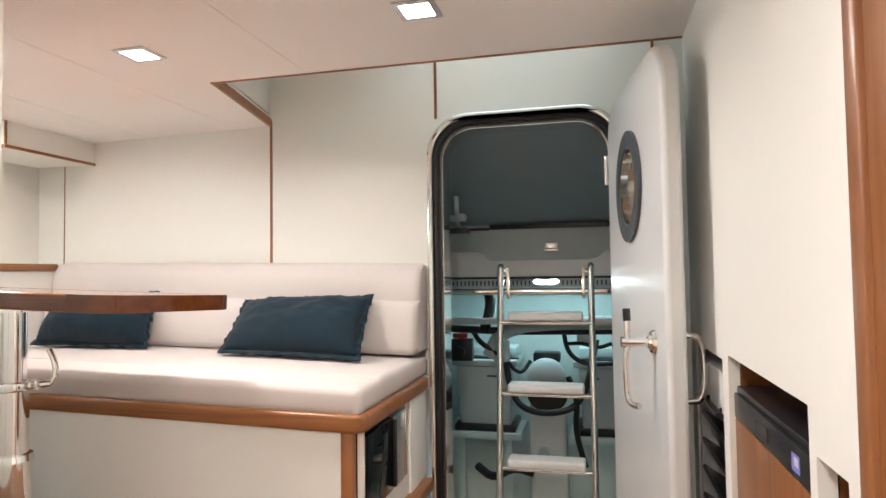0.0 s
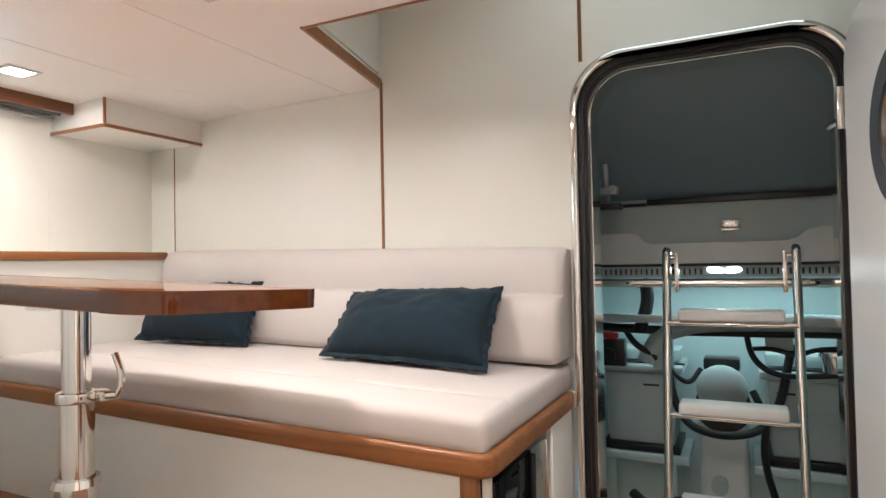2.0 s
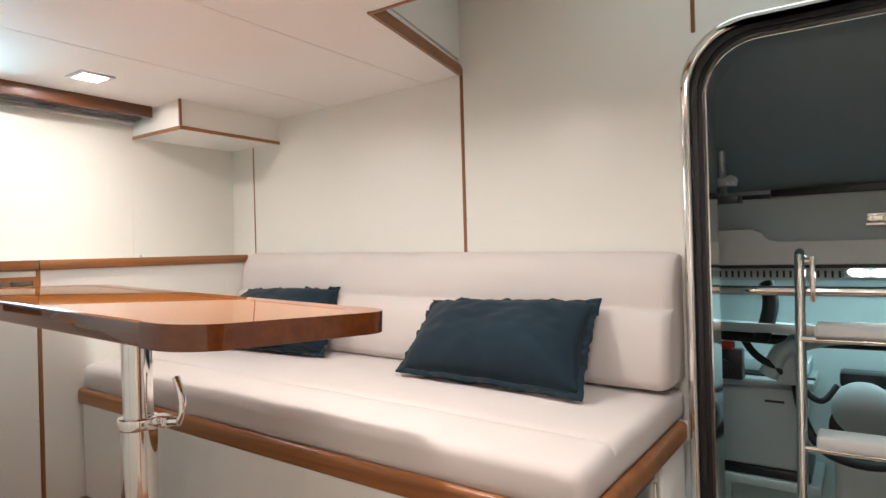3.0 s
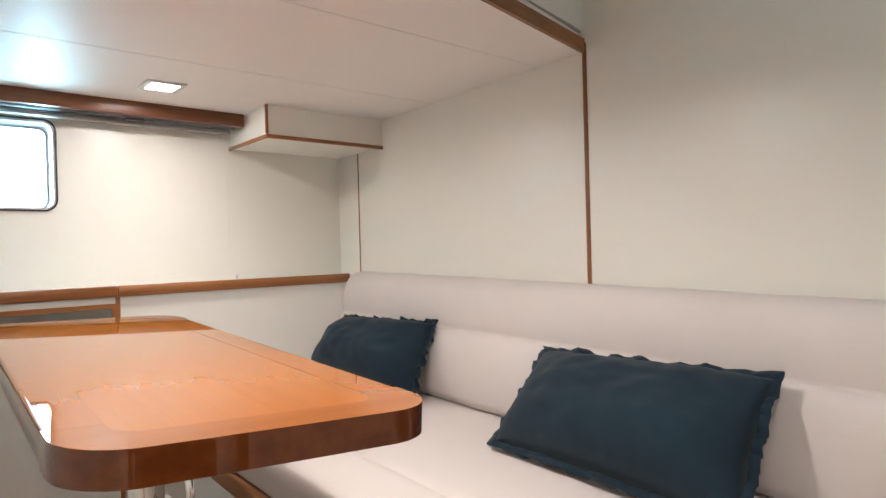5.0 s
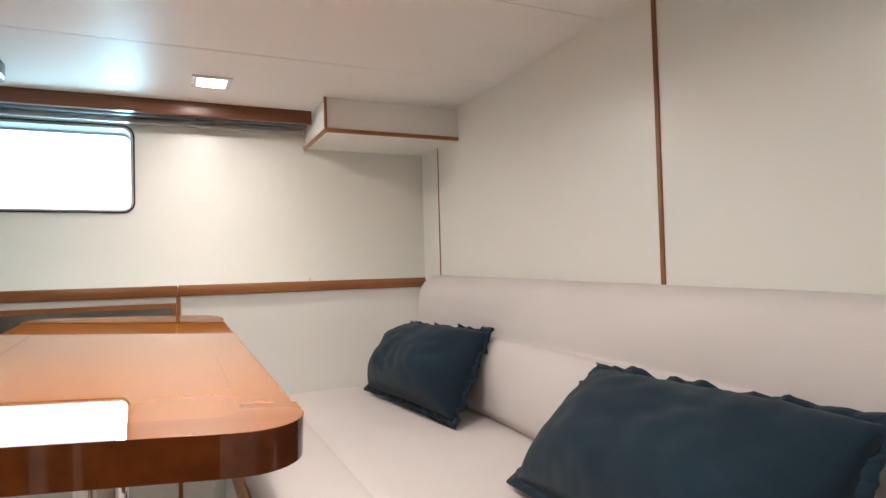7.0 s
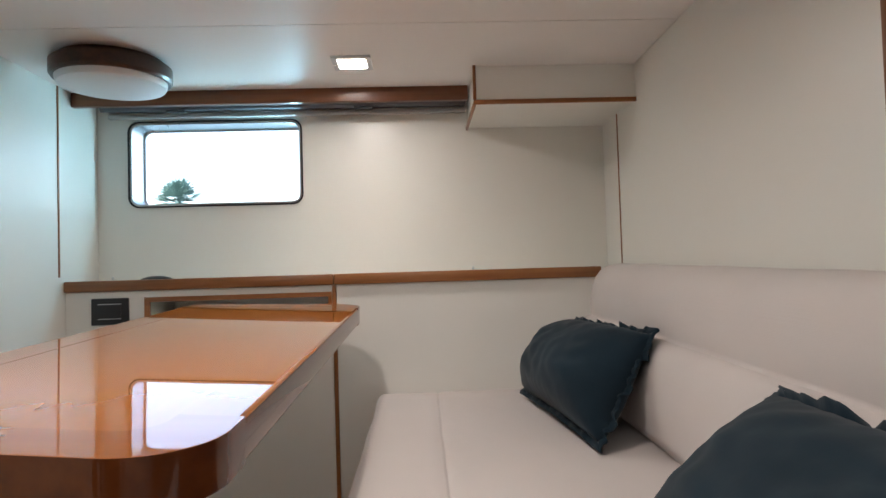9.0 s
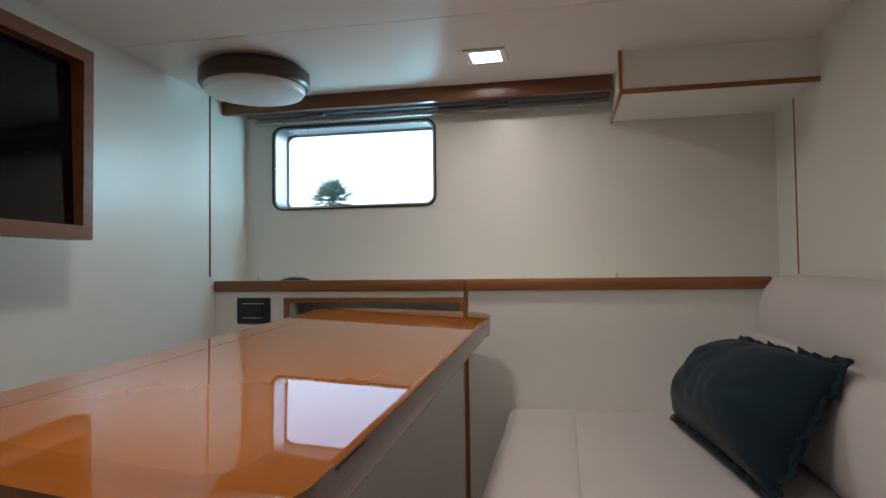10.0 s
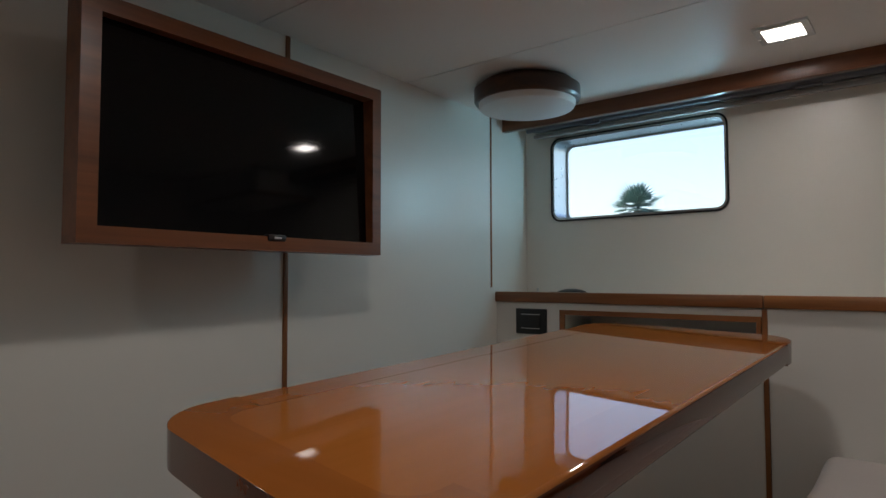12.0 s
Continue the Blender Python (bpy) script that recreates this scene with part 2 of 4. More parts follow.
def tube(points, r, n=10, soft=4):
    """A bent pipe through the points, its bends rounded."""
    pts = [Vector(p) for p in points]
    for _ in range(soft):
        out = [pts[0]]
        for p, q in zip(pts, pts[1:]):
            out += [p.lerp(q, 0.25), p.lerp(q, 0.75)]
        pts = out + [pts[-1]]
        if len(pts) > 60:
            break
    bm = bmesh.new()
    rings = []
    up = Vector((0.13, 0.21, 1)).normalized()
    for i, p in enumerate(pts):
        t = (pts[min(i + 1, len(pts) - 1)] - pts[max(i - 1, 0)]).normalized()
        side = t.cross(up)
        if side.length < 1e-3:
            side = t.cross(Vector((1, 0, 0)))
        side.normalize()
        up = side.cross(t).normalized()
        rings.append([bm.verts.new(p + r * (math.cos(a) * side + math.sin(a) * up)) for a in [2 * math.pi * k / n for k in range(n)]])
    for ra, rb in zip(rings, rings[1:]):
        for k in range(n):
            bm.faces.new((ra[k], ra[(k + 1) % n], rb[(k + 1) % n], rb[k]))
    bm.faces.new(rings[0])
    bm.faces.new(rings[-1])
    return finish(bm, 50)


def round_rect(u0, u1, v0, v1, r, n=8):
    pts = []
    for cu, cv, a0 in ((u1 - r, v1 - r, 0), (u0 + r, v1 - r, 90), (u0 + r, v0 + r, 180), (u1 - r, v0 + r, 270)):
        pts += [(cu + r * math.cos(radians(a0 + 90 * k / n)), cv + r * math.sin(radians(a0 + 90 * k / n))) for k in range(n + 1)]
    return pts


def rect(u0, u1, v0, v1):
    return [(u0, v0), (u1, v0), (u1, v1), (u0, v1)]


def slab(outer, holes, w0, w1, axes="xyz", smooth=30):
    """A flat plate of any outline, with openings through it, between w0 and w1 on the last of the axes."""
    where = ["xyz".index(a) for a in axes]

    def place(u, v, w):
        p = [0, 0, 0]
        p[where[0]], p[where[1]], p[where[2]] = u, v, w
        return p
    loops = [list(outer)] + [list(h) for h in holes]
    tris = tessellate_polygon([[Vector((u, v, 0)) for u, v in lp] for lp in loops])
    flat = [p for lp in loops for p in lp]
    bm = bmesh.new()
    lo = [bm.verts.new(place(u, v, w0)) for u, v in flat]
    hi = [bm.verts.new(place(u, v, w1)) for u, v in flat]
    for t in tris:
        for side in (lo, hi):
            try:
                bm.faces.new([side[k] for k in t])
            except ValueError:
                pass
    base = 0
    for lp in loops:
        m = len(lp)
        for k in range(m):
            i, j = base + k, base + (k + 1) % m
            bm.faces.new((lo[i], lo[j], hi[j], hi[i]))
        base += m
    return finish(bm, smooth)


def soft_block(x0, x1, y0, y1, z0, z1, r, crown=0.0, wrinkle=0.0, step=0.03, seam=0.0):
    """A stuffed cushion: rounded box, finely divided, domed on top and a little uneven."""
    bm = block(x0, x1, y0, y1, z0, z1, r, 5)
    for axis, lo, hi in ((0, x0 + r, x1 - r), (1, y0 + r, y1 - r), (2, z0 + r, z1 - r)):
        count = max(1, int((hi - lo) / step))
        for k in range(1, count):
            co, no = [0, 0, 0], [0, 0, 0]
            co[axis], no[axis] = lo + (hi - lo) * k / count, 1
            bmesh.ops.bisect_plane(bm, geom=bm.verts[:] + bm.edges[:] + bm.faces[:], plane_co=co, plane_no=no)
    if seam:
        for dy in (-0.007, -0.0035, 0.0, 0.0035, 0.007):
            bmesh.ops.bisect_plane(bm, geom=bm.verts[:] + bm.edges[:] + bm.faces[:], plane_co=(0, seam + dy, 0), plane_no=(0, 1, 0))
    cx, cy = (x0 + x1) / 2, (y0 + y1) / 2
    for v in bm.verts:
        if seam and v.co.z > z1 - 0.02:
            v.co.z -= 0.006 * math.exp(-((v.co.y - seam) / 0.0035) ** 2)
        fx, fy = 2 * (v.co.x - cx) / (x1 - x0), 2 * (v.co.y - cy) / (y1 - y0)
        if v.co.z > (z0 + z1) / 2:
            v.co.z += crown * (1 - fx ** 4) * (1 - fy ** 4)
        v.co += wrinkle * noise.noise_vector(v.co * 5.0) + wrinkle * 0.4 * noise.noise_vector(v.co * 16.0)
    for f in bm.faces:
        f.smooth = True
    return bm


# ---- setting ----
HATCH = round_rect(-1.020, -0.338, 0.16, 1.848, 0.15, 10)
structure("wall_bulkhead", slab(rect(XW - 0.12, 0.66, -0.05, 2.45), [HATCH], B, B + 0.06, "xzy"), M_WALL, "cream laminate bulkhead with a watertight hatch opening")
WIN = round_rect(1.094, 1.650, 1.556, 1.831, 0.032, 6)
structure("wall_hull_side", slab(rect(-0.9, B, -0.05, 2.45), [WIN], XW - 0.10, XW, "yzx"), M_WALL, "cream lining of the hull side with a window")
structure("wall_screen_partition", block(XW, -1.30, YT - 0.09, YT, 0, 2.45), M_WALL, "cream laminate partition that carries the screen")
structure("wall_passage_side", block(-1.39, -1.30, -0.9, YT - 0.09, 0, 2.45), M_WALL, "cream laminate wall of the passage")
structure("wall_passage_end", block(-1.39, XR + 0.699, -0.99, -0.9, 0, 2.45), M_WALL, "cream laminate wall closing the passage")
structure("floor", block(-1.39, 0.4, -0.99, B, -0.06, 0.0), M_FLOOR, "dark teak floor of the passage")
structure("floor_platform", block(XW, -1.14, YT, 1.93, 0.0, DECK), M_FLOOR, "raised teak floor of the dinette")

# Unseen slab, added to stop sunlight leaking in over the ceiling.
structure("sun_seal_slab", block(XW - 0.12, 0.66, -0.99, B - 0.001, 2.452, 2.49), M_WHITE, "unseen white slab that keeps sunlight out above the ceiling")
# ceiling panels with open joints; the well over the hatch has an oblique side
ceil_parts = []
G = 0.0015
for outline in (
    [(XW, YT - 0.1), (-2.405 - G, YT - 0.1), (-2.405 - G, B), (XW, B)],
    [(-2.405 + G, YT - 0.1), (-1.930 - G, YT - 0.1), (-1.930 - G, B), (-2.405 + G, B)],
    [(-1.930 + G, YT - 0.1), (-1.31, YT - 0.1), (-1.31, 2.052), (-1.660, 2.052), (-1.782, B), (-1.930 + G, B)],
    [(-1.308, -0.99), (0.1, -0.99), (0.1, 2.052), (-1.308, 2.052)],
):
    ceil_parts.append(slab(outline, [], C, C + 0.02))
ceil_parts.append(block(XW - 0.1, 0.4, -0.99, 2.08, C + 0.022, C + 0.05))
ceil_parts.append(slab([(XW - 0.1, 2.047), (-1.66, 2.047), (-1.79, B), (XW - 0.1, B)], [], C + 0.022, C + 0.05))
ceil_mesh = joined(*ceil_parts)
bmesh.ops.bisect_plane(ceil_mesh, geom=ceil_mesh.verts[:] + ceil_mesh.edges[:] + ceil_mesh.faces[:], plane_co=(-1.7, 0, 0), plane_no=(1, 0, 0))
for v in ceil_mesh.verts:
    v.co.z -= camber(v.co.x)
structure("ceiling", ceil_mesh, M_CEIL, "off-white ceiling panels with fine joints")
well = joined(
    slab([(-1.660, 2.052), (-1.69, 2.052), (-1.82, B), (-1.782, B)], [], C + 0.052, 2.36),
    block(-1.69, 0.1, 2.012, 2.050, C + 0.052, 2.36),
    block(-1.85, 0.1, 2.012, B, 2.362, 2.40))
structure("ceiling_well", well, M_WALL, "cream lining of the raised ceiling over the hatch")


def strip(name, bm, material, label="narrow teak edging strip"):
    return structure(name, bm, material, label)


strip("trim_ceiling_edge", block(-1.660, XR, 2.050, 2.060, C - 0.004, C + 0.030, 0.002), M_TRIM)
strip("trim_well_side", slab([(-1.664, 2.047), (-1.653, 2.047), (-1.774, B - 0.002), (-1.786, B - 0.002)], [], C - 0.004, C + 0.030), M_TRIMY)
for tx, z0, z1 in ((-1.777, 1.0, C + 0.02), (-1.034, 1.885, 2.35), (-0.188, 1.0, 2.35)):
    strip("trim_bulkhead", block(tx - 0.0055, tx + 0.0055, B - 0.004, B + 0.002, z0, z1, 0.001), M_TRIMZ)
strip("trim_bulkhead", block(-2.8705, -2.8670, B - 0.003, B + 0.002, 1.30, 1.79, 0.0005), M_TRIMZ)
strip("trim_partition", block(-2.018, -2.007, YT - 0.001, YT + 0.004, DECK, C - 0.001, 0.001), M_TRIMZ)
strip("trim_partition", block(-2.805, -2.799, YT - 0.001, YT + 0.003, 1.335, C - 0.001, 0.001), M_TRIMZ)

# right-hand cabinet wall with three open bays
BAYS = [rect(0.989, 1.085, 0.42, 1.027), rect(1.111, 1.583, 0.42, 1.083), rect(1.637, 1.981, 0.42, 1.067)]
structure("wall_cabinet", slab(rect(0.932, 2.054, 0.0, C - 0.001), BAYS, XR, XR + 0.022, "yzx"), M_WHITE, "tall white laminate cabinet wall with open appliance bays")
structure("wall_cabinet_end", block(XR + 0.023, XR + 0.699, 2.030, 2.054, 0, C - 0.001), M_WHITE, "white end panel of the cabinet wall")
structure("wall_cabinet_back", block(XR + 0.70, XR + 0.75, -0.99, B - 0.001, 0, 2.45), M_WHITE, "white back of the cabinet bays")
structure("wall_galley_side", block(XR + 0.03, XR + 0.08, -0.9, 0.768, 0, C + 0.05), M_WALL, "cream laminate wall of the passage")
# Out of view; fills the gap left below the shrunk units.
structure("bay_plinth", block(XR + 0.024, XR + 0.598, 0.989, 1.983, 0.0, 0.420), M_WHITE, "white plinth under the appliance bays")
for y0, y1, z1, mt in ((1.585, 1.596, 1.11, M_TRIMZ), (1.624, 1.635, 1.11, M_WHITE), (1.098, 1.109, 1.11, M_TRIMZ), (1.086, 1.095, 1.05, M_TRIMZ), (1.984, 1.995, 1.09, M_WHITE)):
    structure("bay_side", block(XR + 0.024, XR + 0.598, y0, y1, 0.422, z1), mt, "side board of an appliance bay")
structure("bay_top", block(XR + 0.024, XR + 0.598, 1.111, 1.583, 1.085, 1.10), M_TRIM, "teak board over an appliance bay")
structure("bay_top", block(XR + 0.024, XR + 0.598, 0.989, 1.085, 1.029, 1.042), M_TRIM, "teak board over an open bay")
structure("bay_top", block(XR + 0.024, XR + 0.598, 1.637, 1.981, 1.069, 1.084), M_WHITE, "white board over an appliance bay")
structure("door_post", joined(block(XR - 0.012, XR + 0.08, 0.899, 0.930, 0, C, 0.004), block(XR - 0.006, XR + 0.08, 0.770, 0.897, 0, C, 0.003)), M_TRIMZ, "tall teak door post beside the cabinets")

# shelf along the hull, its nosing and the low panels
structure("shelf_top", block(XW, XP - 0.012, YT, B - 0.001, 1.292, 1.316, 0.002), M_WHITE, "white top of the long side shelf")
for y0, y1 in ((YT + 0.001, 1.7715), (1.7725, 2.57)):
    structure("shelf_nosing", block(XP - 0.012, XP + 0.012, y0, y1, 1.290, 1.322, 0.004), M_TRIMY, "teak nosing of the side shelf")
BAY = rect(1.238, 1.755, 1.158, 1.256)
structure("low_panel", slab(rect(YT + 0.001, 1.766, DECK, 1.289), [BAY], XP - 0.018, XP, "yzx"), M_WHITE, "white laminate panel under the side shelf")
structure("low_panel", block(XP - 0.018, XP, 1.779, B - 0.001, DECK, 1.289), M_WHITE, "white laminate panel under the side shelf")
strip("trim_low_panel", block(XP - 0.016, XP + 0.003, 1.767, 1.778, DECK, 1.289), M_TRIMZ)
strip("bay_frame", slab(rect(1.222, 1.766, 1.144, 1.270), [BAY], XP + 0.001, XP + 0.008, "yzx"), M_TRIMY, "teak frame round the open locker bay")
structure("locker_lining", joined(block(XW, XP - 0.019, 1.214, 1.236, 1.14, 1.27), block(XW, XP - 0.019, 1.761, 1.777, 1.14, 1.27),
                                  block(XW, XP - 0.019, 1.236, 1.761, 1.14, 1.156), block(XW, XW + 0.01, 1.236, 1.761, 1.158, 1.27)), M_WHITE, "pale lining of the locker bay")

# box in the corner under the ceiling
overhead = thing("overhead_box", "white overhead duct box with teak edges in the corner", "duct box", at=(-2.87, 2.44, 1.80))
overhead_inv = Matrix.Translation((2.87, -2.44, -1.80))
for nm, bm, mt in (
    ("body", block(XW, -2.702, 2.199, B, 1.790, C - 0.001), M_WHITE),
    ("front_edge", block(-2.702, -2.694, 2.193, B, 1.783, 1.796, 0.002), M_TRIMY),
    ("side_edge", block(XW, -2.695, 2.191, 2.199, 1.783, 1.796, 0.002), M_TRIM),
    ("corner_edge", block(-2.702, -2.693, 2.190, 2.199, 1.797, C - 0.002, 0.002), M_TRIMZ)):
    part(nm, moved(bm, overhead_inv), mt, overhead)

structure("lining_joint", block(XW + 0.0003, XW + 0.0010, 2.185, 2.1865, 1.32, 1.79), M_WALL, "fine joint between lining panels")

# window
def win(g, r):
    return round_rect(1.094 + g, 1.650 - g, 1.556 + g, 1.831 - g, r, 6)


structure("window_lining", slab(win(0.001, 0.031), [win(0.008, 0.026)], XW - 0.10, XW + 0.001, "yzx"), M_ALU, "aluminium lining of the window recess")
structure("window_seal", slab(win(-0.0035, 0.035), [win(0.0015, 0.031)], XW + 0.0012, XW + 0.005, "yzx"), M_RUBBER, "dark rubber edging round the window")
structure("window_frame", slab(win(0.0085, 0.026), [win(0.013, 0.023)], XW - 0.098, XW - 0.089, "yzx"), M_ALU, "slim dark window frame")
pane = structure("window_1", block(XW - 0.097, XW - 0.093, 1.104, 1.640, 1.566, 1.821), M_GLASS, "clear fixed window pane")
pane.visible_shadow = False

# outdoors
# out of view; added as ground and for light from below
structure("water", block(-400, -3.4, -300, 300, -1.3, -1.2), M_SEA, "calm harbour water beyond the hull")

palm = thing("palm_tree", "distant fan palm with a ragged green crown", "palm tree", at=(-24.3, -7.0, -1.22))
part("trunk", tube([(0, 0, 0), (0.1, 0.05, 2.4), (0.05, 0, 5.2)], 0.16, 10, 2), M_BARK, palm)
rng = random.Random(5)


def frond(az, el, reach):
    """A fan leaf on a stalk: narrow pointed blades spread from one point, tips drooping."""
    bm = bmesh.new()
    d = Vector((math.cos(az) * math.cos(el), math.sin(az) * math.cos(el), math.sin(el)))
    side = d.cross(Vector((0, 0, 1))).normalized()
    up = side.cross(d)
    root = Vector((0.05, 0, 5.25))
    hub = root + d * reach * 0.38
    for k in range(-6, 7):
        a = k * 0.21
        tip = hub + (d * math.cos(a) + side * math.sin(a)) * reach * (0.66 - 0.012 * abs(k)) - Vector((0, 0, 0.06 * reach * abs(math.sin(a)) + 0.05))
        mid = hub.lerp(tip, 0.5) + up * 0.03
        w = side * math.cos(a) - d * math.sin(a)
        vs = [bm.verts.new(p) for p in (hub, mid + w * 0.036, tip, mid - w * 0.036, mid + up * 0.015)]
        bm.faces.new((vs[0], vs[1], vs[4]))
        bm.faces.new((vs[1], vs[2], vs[4]))
        bm.faces.new((vs[2], vs[3], vs[4]))
        bm.faces.new((vs[3], vs[0], vs[4]))
    stalk = tube([root, root.lerp(hub, 0.5) + Vector((0, 0, 0.03)), hub], 0.018, 5, 1)
    return joined(bm, stalk)


crown = joined(*[frond(rng.uniform(0, 6.28), rng.uniform(-0.45, 1.5), rng.uniform(0.92, 1.25)) for _ in range(40)])
part("crown", crown, M_LEAF, palm)
copy_thing(palm, Matrix.Translation((-24.5, 1.75, -1.85)))


# ---- hatch frame and door leaf ----
CX = -0.679
hatch = thing("hatch_frame", "polished steel hatch frame with a black rubber seal", "hatch frame", at=(CX, B, 0.1))
hi = Matrix.Translation((-CX, -B, -0.1))
def hoop(g, r):
    return round_rect(-1.057 + g, -0.301 - g, 0.06 + g, 1.884 - g, r, 12)


ring_bm = slab(hoop(0, 0.165), [hoop(0.024, 0.148)], B - 0.075, B - 0.002, "xzy", 40)
sharp = [e for e in ring_bm.edges if len(e.link_faces) == 2 and e.calc_face_angle(0) > 1.2 and min(v.co.y for v in e.verts) < B - 0.07]
bmesh.ops.bevel(ring_bm, geom=sharp, offset=0.009, segments=4, profile=0.5, affect="EDGES")
part("outer_ring", moved(finish(ring_bm, 40), hi), M_CHROME, hatch)
part("seal", moved(slab(hoop(0.0245, 0.1475), [hoop(0.0515, 0.130)], B - 0.050, B + 0.05, "xzy", 40), hi), M_RUBBER, hatch, "black rubber seal")
part("seal_lip", moved(slab(hoop(0.030, 0.145), [hoop(0.040, 0.139)], B - 0.060, B - 0.051, "xzy", 40), hi), M_RUBBER, hatch)
part("inner_lip", moved(slab(hoop(0.052, 0.1295), [hoop(0.058, 0.125)], B - 0.034, B + 0.075, "xzy", 40), hi), M_CHROME, hatch)

HINGE, FREE = Vector((-0.366, 2.411, 0)), Vector((-0.266, 1.699, 0))
along = (FREE - HINGE).normalized()
LEAF = Matrix.Translation(HINGE) @ Matrix(((along.x, 0, along.y, 0), (along.y, 0, -along.x, 0), (0, 1, 0, 0), (0, 0, 0, 1)))
# leaf frame: u along the leaf from the hinge, v up, w out of its visible face
W = (FREE - HINGE).length
door = new("hatch_door")
door.matrix_world = LEAF
tagged(door, "open white gelcoat hatch door with a round port", "door")
PORT = [(0.355 + 0.118 * math.cos(2 * math.pi * k / 40), 1.493 + 0.118 * math.sin(2 * math.pi * k / 40)) for k in range(40)]
leaf = slab(round_rect(0.0, W, 0.10, 1.800, 0.12, 10), [PORT], -0.045, 0.0)
rim = [e for e in leaf.edges if len(e.link_faces) == 2 and e.calc_face_angle(0) > 1.2 and (Vector((e.verts[0].co.x - 0.355, e.verts[0].co.y - 1.493)).length > 0.135)]
bmesh.ops.bevel(leaf, geom=rim, offset=0.012, segments=3, profile=0.5, affect="EDGES")
part("leaf", finish(leaf, 35), M_GEL, door)


def disc_ring(r0, r1, w0, w1, n=40):
    c = lambda r: [(0.355 + r * math.cos(2 * math.pi * k / n), 1.493 + r * math.sin(2 * math.pi * k / n)) for k in range(n)]
    return slab(c(r1), [c(r0)], w0, w1)


part("port_ring", disc_ring(0.110, 0.158, 0.001, 0.010), M_DARKRING, door, "slate grey port ring")
part("port_sleeve", disc_ring(0.106, 0.1175, -0.046, 0.006), M_CHROME, door, "bright steel port sleeve")
part("port_ring_back", disc_ring(0.110, 0.158, -0.075, -0.046), M_GEL, door)
glass = slab([(0.355 + 0.105 * math.cos(2 * math.pi * k / 40), 1.493 + 0.105 * math.sin(2 * math.pi * k / 40)) for k in range(40)], [], -0.030, -0.024)
part("port_glass", glass, M_PORT, door, "smoked port glass")
hx, hz = 0.600, 1.081
lever = part("lever", joined(rod((hx, hz, 0.004), (hx, hz, 0.062), 0.010), tube([(hx - 0.004, hz + 0.004, 0.062), (hx - 0.008, hz - 0.04, 0.068), (hx - 0.010, hz - 0.135, 0.066), (hx + 0.008, hz - 0.15, 0.058), (hx + 0.03, hz - 0.148, 0.045)], 0.0075),
                           rod((hx - 0.004, hz - 0.02, 0.062), (hx - 0.004, hz + 0.075, 0.064), 0.0075), rod((hx - 0.006, hz, 0.045), (hx - 0.006, hz, 0.078), 0.013)), M_CHROME, door, "chrome dog lever")
part("grip", rod((hx - 0.004, hz + 0.052, 0.0635), (hx - 0.004, hz + 0.082, 0.0645), 0.0095, bevel=0.001), M_BLACK, lever, "black lever end")
part("rose", joined(rod((hx, hz, 0.001), (hx, hz, 0.009), 0.030, 0.026, 28), rod((hx, hz, 0.009), (hx, hz, 0.016), 0.018, 0.016, 24)), M_CHROME, door, "chrome rose")
part("outer_handle", tube([(hx + 0.03, hz + 0.02, -0.046), (hx + 0.03, hz + 0.02, -0.105), (hx + 0.03, hz - 0.135, -0.105), (hx + 0.03, hz - 0.135, -0.060)], 0.0085, 10, 3), M_CHROME, door, "chrome outer handle")
for hz2 in (0.35, 1.60):
    part("hinge", joined(rod((-0.008, hz2 - 0.05, 0.004), (-0.008, hz2 + 0.05, 0.004), 0.009), block(-0.008, 0.07, hz2 - 0.04, hz2 + 0.04, -0.050, -0.046), tube([(0.0, hz2, -0.055), (-0.10, hz2, -0.060), (-0.19, hz2, -0.030), (-0.235, hz2, -0.030)], 0.010, 8, 2)), M_CHROME, door, "steel hinge")


# ---- dinette seat ----
XE = -1.06
base = thing("dinette_bench", "white seat base with a rounded teak edge rail", "seat base", at=(-1.9, 2.3, 0))
bi = Matrix.Translation((1.9, -2.3, 0))


def raked(bm, k=0.022):
    """Raises the bench a little towards the hull, to match the camera's view."""
    for v in bm.verts:
        v.co.z += (-1.9 - v.co.x) * k
    return bm


def seat_rail():
    """The rail runs along the front, turns the corner and follows the end."""
    prof = round_rect(-0.014, 0.014, 0.820, 0.872, 0.012, 4)
    path = [(XP + 0.001, 1.882)] + [(XE - 0.05 + 0.05 * math.sin(a), 1.932 - 0.05 * math.cos(a)) for a in [radians(9 * k) for k in range(11)]] + [(XE, 2.572)]
    bm = bmesh.new()
    rings = []
    for i, p in enumerate(path):
        a, b = Vector(path[max(i - 1, 0)]), Vector(path[min(i + 1, len(path) - 1)])
        t = (b - a).normalized()
        nrm = Vector((t.y, -t.x))
        rings.append([bm.verts.new((p[0] + nrm.x * u - nrm.x * 0.014, p[1] + nrm.y * u - nrm.y * 0.014, v)) for u, v in prof])
    m = len(prof)
    for ra, rb in zip(rings, rings[1:]):
        for k in range(m):
            bm.faces.new((ra[k], ra[(k + 1) % m], rb[(k + 1) % m], rb[k]))
    bm.faces.new(rings[0])
    bm.faces.new(rings[-1])
    return finish(bm, 35)


